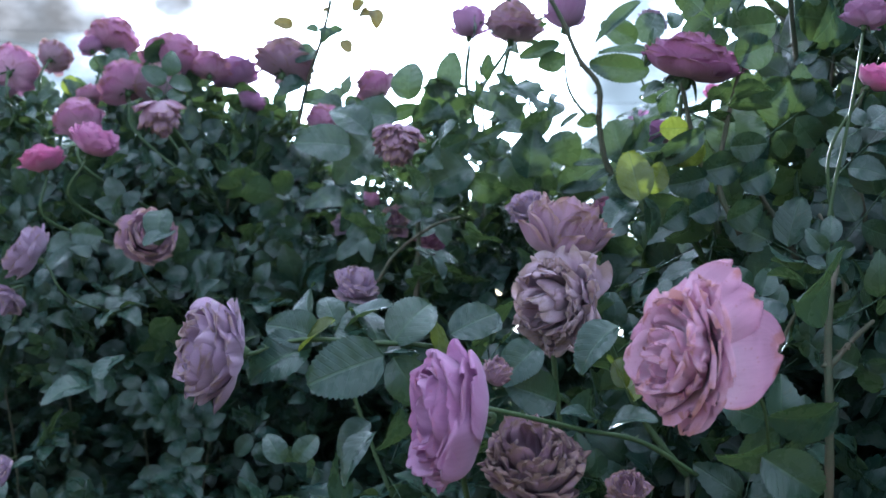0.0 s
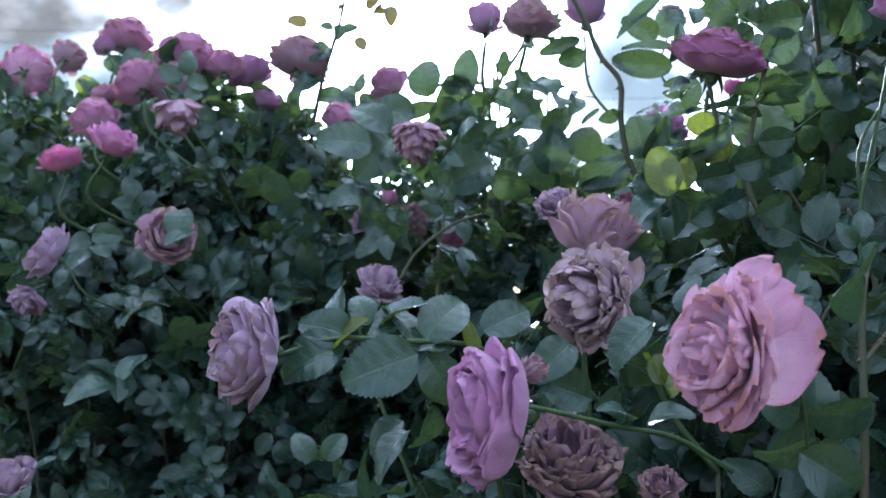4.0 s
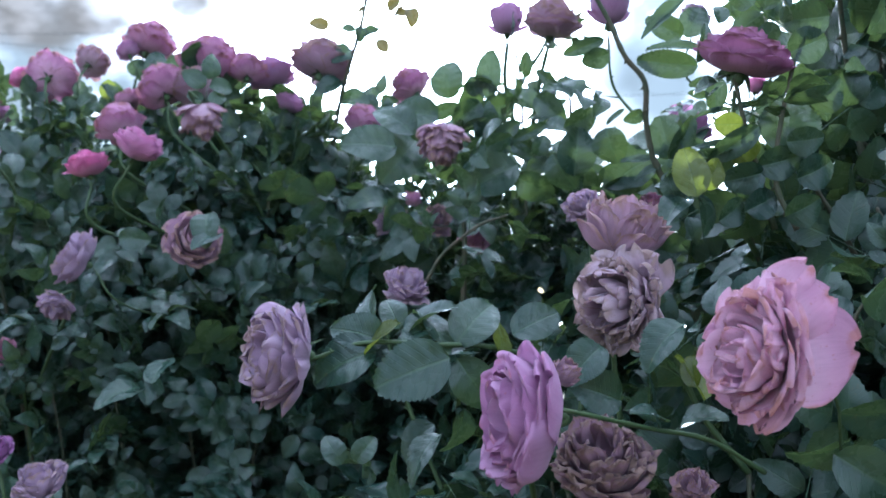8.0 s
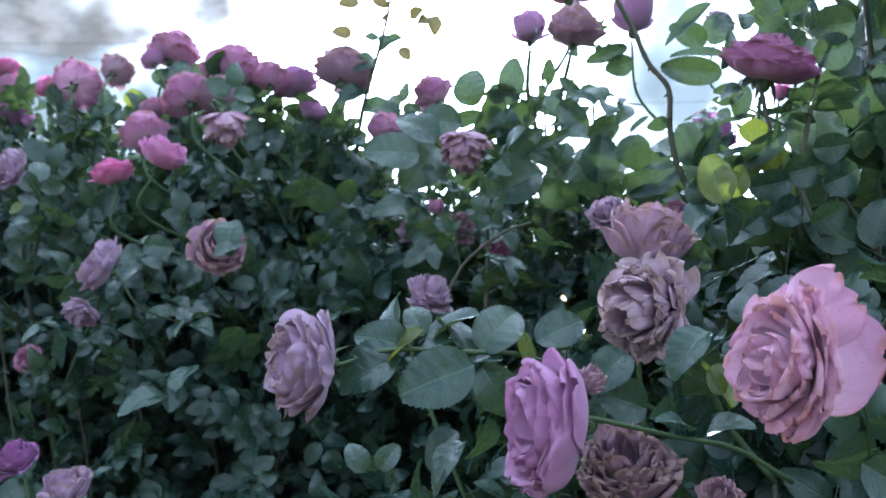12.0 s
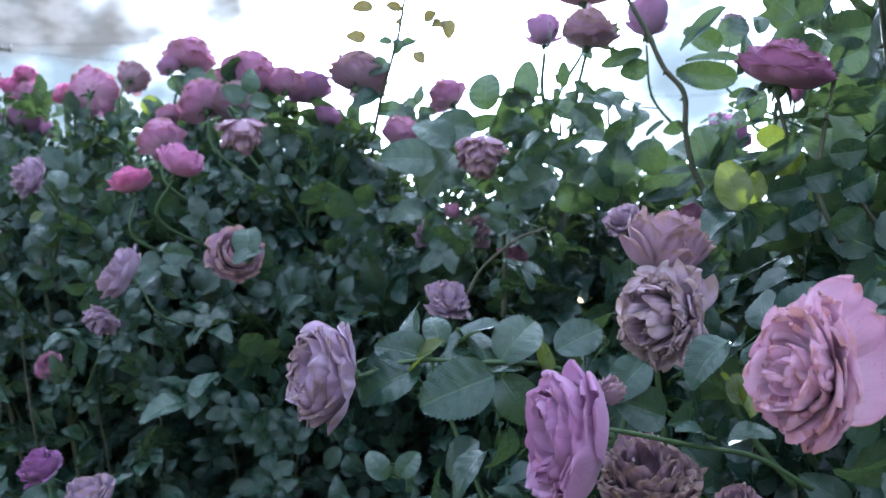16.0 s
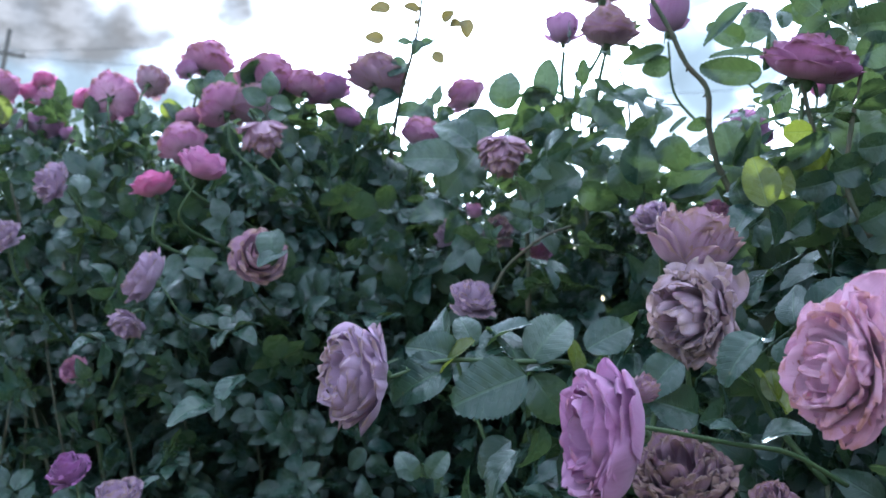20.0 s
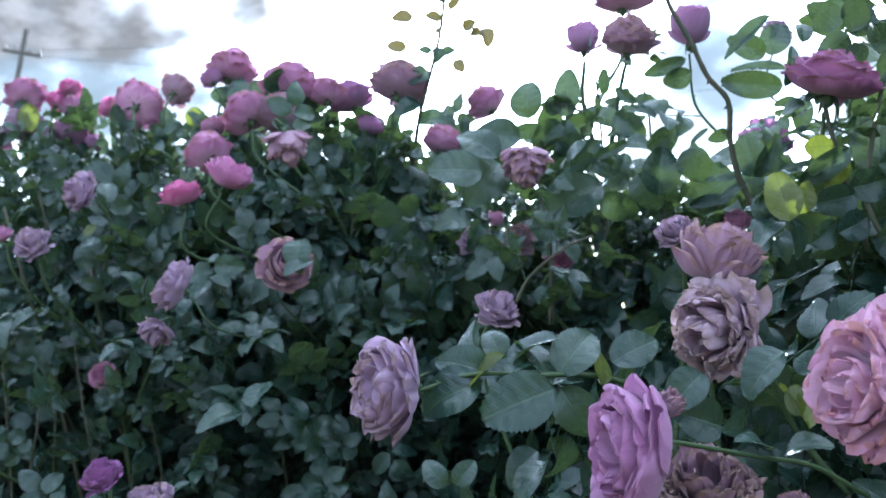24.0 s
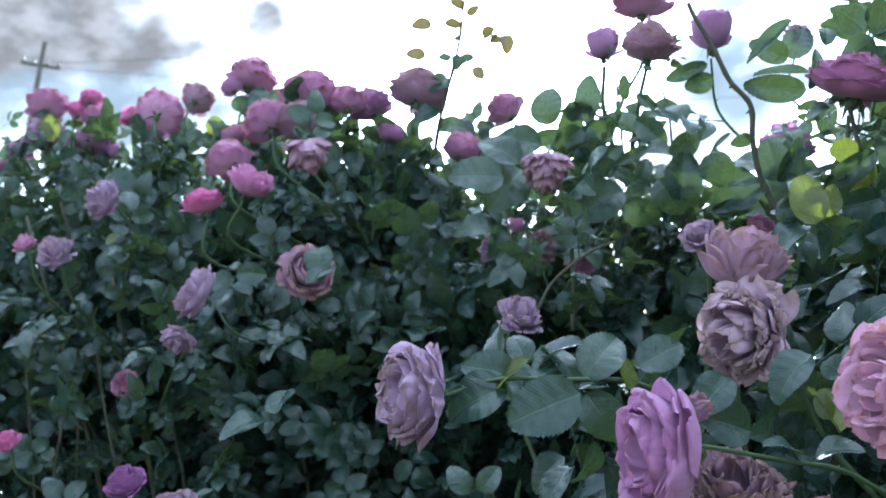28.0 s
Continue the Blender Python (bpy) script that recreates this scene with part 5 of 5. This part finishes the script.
rose("rosy pink rose beside dark leaves", (0.404, 1.020, 1.516), (0.4, -0.1, 0.5), 0.040, "cup", ROSY, 119, "far", leaves=1, thick=0.6)
rose("small rosy rose behind a leaf", (0.400, 1.600, 1.670), (0.2, 0.2, 0.8), 0.051, "cup", ROSY, 120, "far", leaves=1)
rose("small rosy bud behind leaves", (0.378, 1.620, 1.632), (0.2, 0.2, 0.8), 0.039, "bud", ROSY, 121, "far", leaves=1)
rose("pale lilac rose in the shade", (-0.099, 1.350, 1.328), (0.35, -0.35, 0.6), 0.063, "wilt", LILAC, 122, "far", leaves=1)
rose("faded bluish lilac rose in a gap", (-0.164, 1.750, 1.444), (-0.2, -0.4, 0.6), 0.060, "wilt", LILAC, 123, "far", leaves=0)
rose("dark mauve bud in a leaf gap", (-0.127, 1.720, 1.471), (0.1, -0.2, 0.8), 0.039, "bud", MAUVE, 124, "far", leaves=0)
rose("withered mauve rose deep in the leaves", (-0.026, 1.600, 1.404), (0.3, -0.4, 0.4), 0.051, "wilt", MAUVE, 125, "far", leaves=0)
rose("dried rose in the shaded middle", (-0.089, 1.700, 1.441), (0, -0.5, 0.3), 0.052, "wilt", DRIED, 126, "far", leaves=0)
rose("small mauve rose behind leaves", (0.216, 1.500, 1.447), (0, -0.5, 0.5), 0.040, "cup", MAUVE, 127, "far", leaves=0)
rose("mauve rose with a leaf across it", (-0.421, 1.550, 1.392), (0.35, -0.62, 0.2), 0.092, "cup", FADED, 128, "far", leaves=1, thick=0.6)
rose("open lilac rose with layered petals", (-0.576, 1.500, 1.362), (-0.78, -0.32, 0.5), 0.085, "loose", LILAC, 129, "near", leaves=1, thick=0.6, flat=0.9)
rose("small drooping lilac rose under a larger one", (-0.599, 1.500, 1.290), (-0.1, -0.4, -0.6), 0.055, "wilt", LILAC, 130, "far", leaves=0)
clear_rose = rose("half-open clear pink rose lit from behind", (-0.524, 1.600, 1.534), (0.42, -0.12, 0.85), 0.073, "side", CLEAR, 131, "far", leaves=1, flat=1.15)
rosy_rose = rose("rosy red half-open rose", (-0.601, 1.600, 1.504), (-0.25, -0.05, 0.95), 0.067, "side", ROSY, 132, "far", leaves=1, flat=1.0)
rose("rounded violet pink rose", (-0.623, 1.780, 1.598), (-0.35, 0.45, 0.7), 0.094, "globe", MAUVE, 133, "far", leaves=1)
rose("withered pale rose with long limp petals", (-0.463, 1.700, 1.587), (0.1, 0.15, -0.9), 0.075, "wilt", FADED, 134, "far", leaves=1, flat=1.3)
rose("pale violet rose with loose petals", (-0.824, 1.720, 1.528), (-0.5, -0.5, 0.3), 0.077, "wilt", LILAC, 135, "far", leaves=1)
rose("pale lilac rose in the leaves", (-0.869, 1.650, 1.436), (-0.1, -0.5, 0.55), 0.062, "wilt", LILAC, 136, "far", leaves=1, flat=1.2)
rose("mauve rose tucked behind another", (-0.947, 1.700, 1.452), (-0.2, -0.3, 0.6), 0.046, "cup", MAUVE, 137, "far", leaves=1)
rose("purple pink open rose low on the bush", (-0.607, 1.350, 1.111), (-0.2, -0.4, 0.7), 0.064, "globe", VIOLET, 138, "far", leaves=1)
rose("pale crumpled rose low on the bush", (-0.543, 1.350, 1.077), (-0.2, -0.4, 0.7), 0.069, "loose", LILAC, 139, "far", leaves=1)
rose("shaded pink rose deep in the bush", (-0.789, 1.750, 1.218), (0, -0.6, 0.3), 0.051, "cup", MAUVE, 140, "far", leaves=0)
rose("small reddish rose low in the bush", (-0.911, 1.600, 1.136), (0, -0.5, 0.5), 0.044, "cup", ROSY, 141, "far", leaves=0)
rose("large round mauve rose against the sky", (-0.541, 2.000, 1.757), (-0.1, 0.4, 0.75), 0.131, "globe", MAUVE, 142, "far", leaves=0)
rose("round mauve rose at the hedge top", (-0.598, 1.920, 1.692), (-0.3, 0.3, 0.6), 0.109, "globe", MAUVE, 143, "far", leaves=0)
rose("dusky mauve rose below a larger bloom", (-0.540, 1.930, 1.689), (-0.2, 0.3, 0.6), 0.108, "globe", FADED, 144, "far", leaves=0)
rose("tall mauve rose with a leaf in front", (-0.666, 2.040, 1.803), (0.15, 0.35, 0.8), 0.114, "globe", MAUVE, 145, "far", leaves=2)
rose("small pink rose beside a taller one", (-0.695, 2.000, 1.776), (-0.4, 0.3, 0.7), 0.051, "cup", PINK, 146, "far", leaves=2)
rose("dusky round rose on its own stem", (-0.780, 2.050, 1.766), (0.1, 0.7, 0.5), 0.079, "globe", FADED, 147, "far", leaves=2)
rose("broad mauve rose seen from behind", (-0.859, 2.050, 1.739), (-0.1, 0.8, 0.45), 0.114, "globe", MAUVE, 148, "far", leaves=2)
rose("mauve rose in a row of blooms", (-0.460, 1.970, 1.735), (-0.1, 0.3, 0.8), 0.084, "globe", MAUVE, 149, "far", leaves=0)
rose("violet pink rose in the sun", (-0.430, 2.050, 1.742), (-0.3, 0.2, 0.8), 0.101, "globe", PINK, 150, "far", leaves=0)
rose("large fading mauve rose under a leaf", (-0.329, 2.020, 1.761), (0.1, 0.3, 0.7), 0.132, "globe", FADED, 151, "far", leaves=2)
rose("pink rose partly behind leaves", (-0.375, 1.950, 1.671), (0.2, 0.1, 0.6), 0.062, "cup", PINK, 152, "far", leaves=2)
rose("mauve rose low in the row", (-0.670, 1.950, 1.675), (-0.2, 0.3, 0.7), 0.056, "cup", MAUVE, 153, "far", leaves=0)
rose("mauve rose against a bright gap", (-0.236, 1.950, 1.636), (0.2, 0.3, 0.8), 0.094, "globe", MAUVE, 154, "far", leaves=2)
rose("small rosy rose at the side of a bloom", (-0.931, 2.080, 1.741), (-0.4, 0.2, 0.6), 0.060, "cup", ROSY, 155, "far", leaves=0)
rose("mauve rose at the hedge end", (-1.277, 2.200, 1.657), (-0.3, 0.2, 0.7), 0.063, "globe", MAUVE, 156, "far", leaves=0)
rose("small rosy rose on top of the hedge", (-1.076, 2.200, 1.807), (-0.1, 0.4, 0.8), 0.061, "globe", ROSY, 157, "far", leaves=0)
rose("mauve rose under a small bloom", (-1.060, 2.190, 1.765), (0, 0.5, 0.7), 0.069, "globe", MAUVE, 158, "far", leaves=0)
rose("round mauve rose over the leaves", (-1.177, 2.200, 1.796), (-0.2, 0.5, 0.7), 0.103, "globe", MAUVE, 159, "far", leaves=0)
rose("pale rose with a bright leaf before it", (-1.167, 2.180, 1.725), (-0.2, 0.2, 0.7), 0.113, "globe", LILAC, 160, "far", leaves=0)
rose("small pink rose in the leaves", (-1.054, 2.170, 1.710), (0.1, 0.4, 0.7), 0.092, "globe", PINK, 161, "far", leaves=0)
rose("rosy rose in a cluster", (-1.107, 2.210, 1.783), (0.1, 0.3, 0.7), 0.064, "globe", ROSY, 162, "far", leaves=0)
rose("mauve rose at the hedge side", (-1.234, 2.200, 1.701), (-0.2, 0.3, 0.7), 0.065, "globe", MAUVE, 163, "far", leaves=0)
rose("small pink rose in a bright gap", (-1.001, 2.170, 1.683), (0.2, 0.3, 0.7), 0.053, "cup", PINK, 164, "far", leaves=0)
rose("pale wilted rose in a gap", (-0.943, 2.200, 1.657), (0.2, -0.4, 0.7), 0.045, "wilt", LILAC, 165, "far", leaves=2)
laid_petal(blush_rose, (0.2078, 0.7900, 1.2631), (0.979, 0.198, -0.054), (0.3, -1, 0.1), 0.0505, 0.0708, 0, BLUSH_BACK)
laid_petal(blush_rose, (0.2046, 0.7850, 1.2783), (0.796, 0.302, 0.524), (0.3, -1, 0.2), 0.0496, 0.0443, 2, BLUSH_BACK)
laid_petal(blush_rose, (0.1997, 0.7800, 1.2857), (0.523, 0.401, 0.752), (0.2, -1, 0.2), 0.0499, 0.0380, 1, BLUSH_BACK)
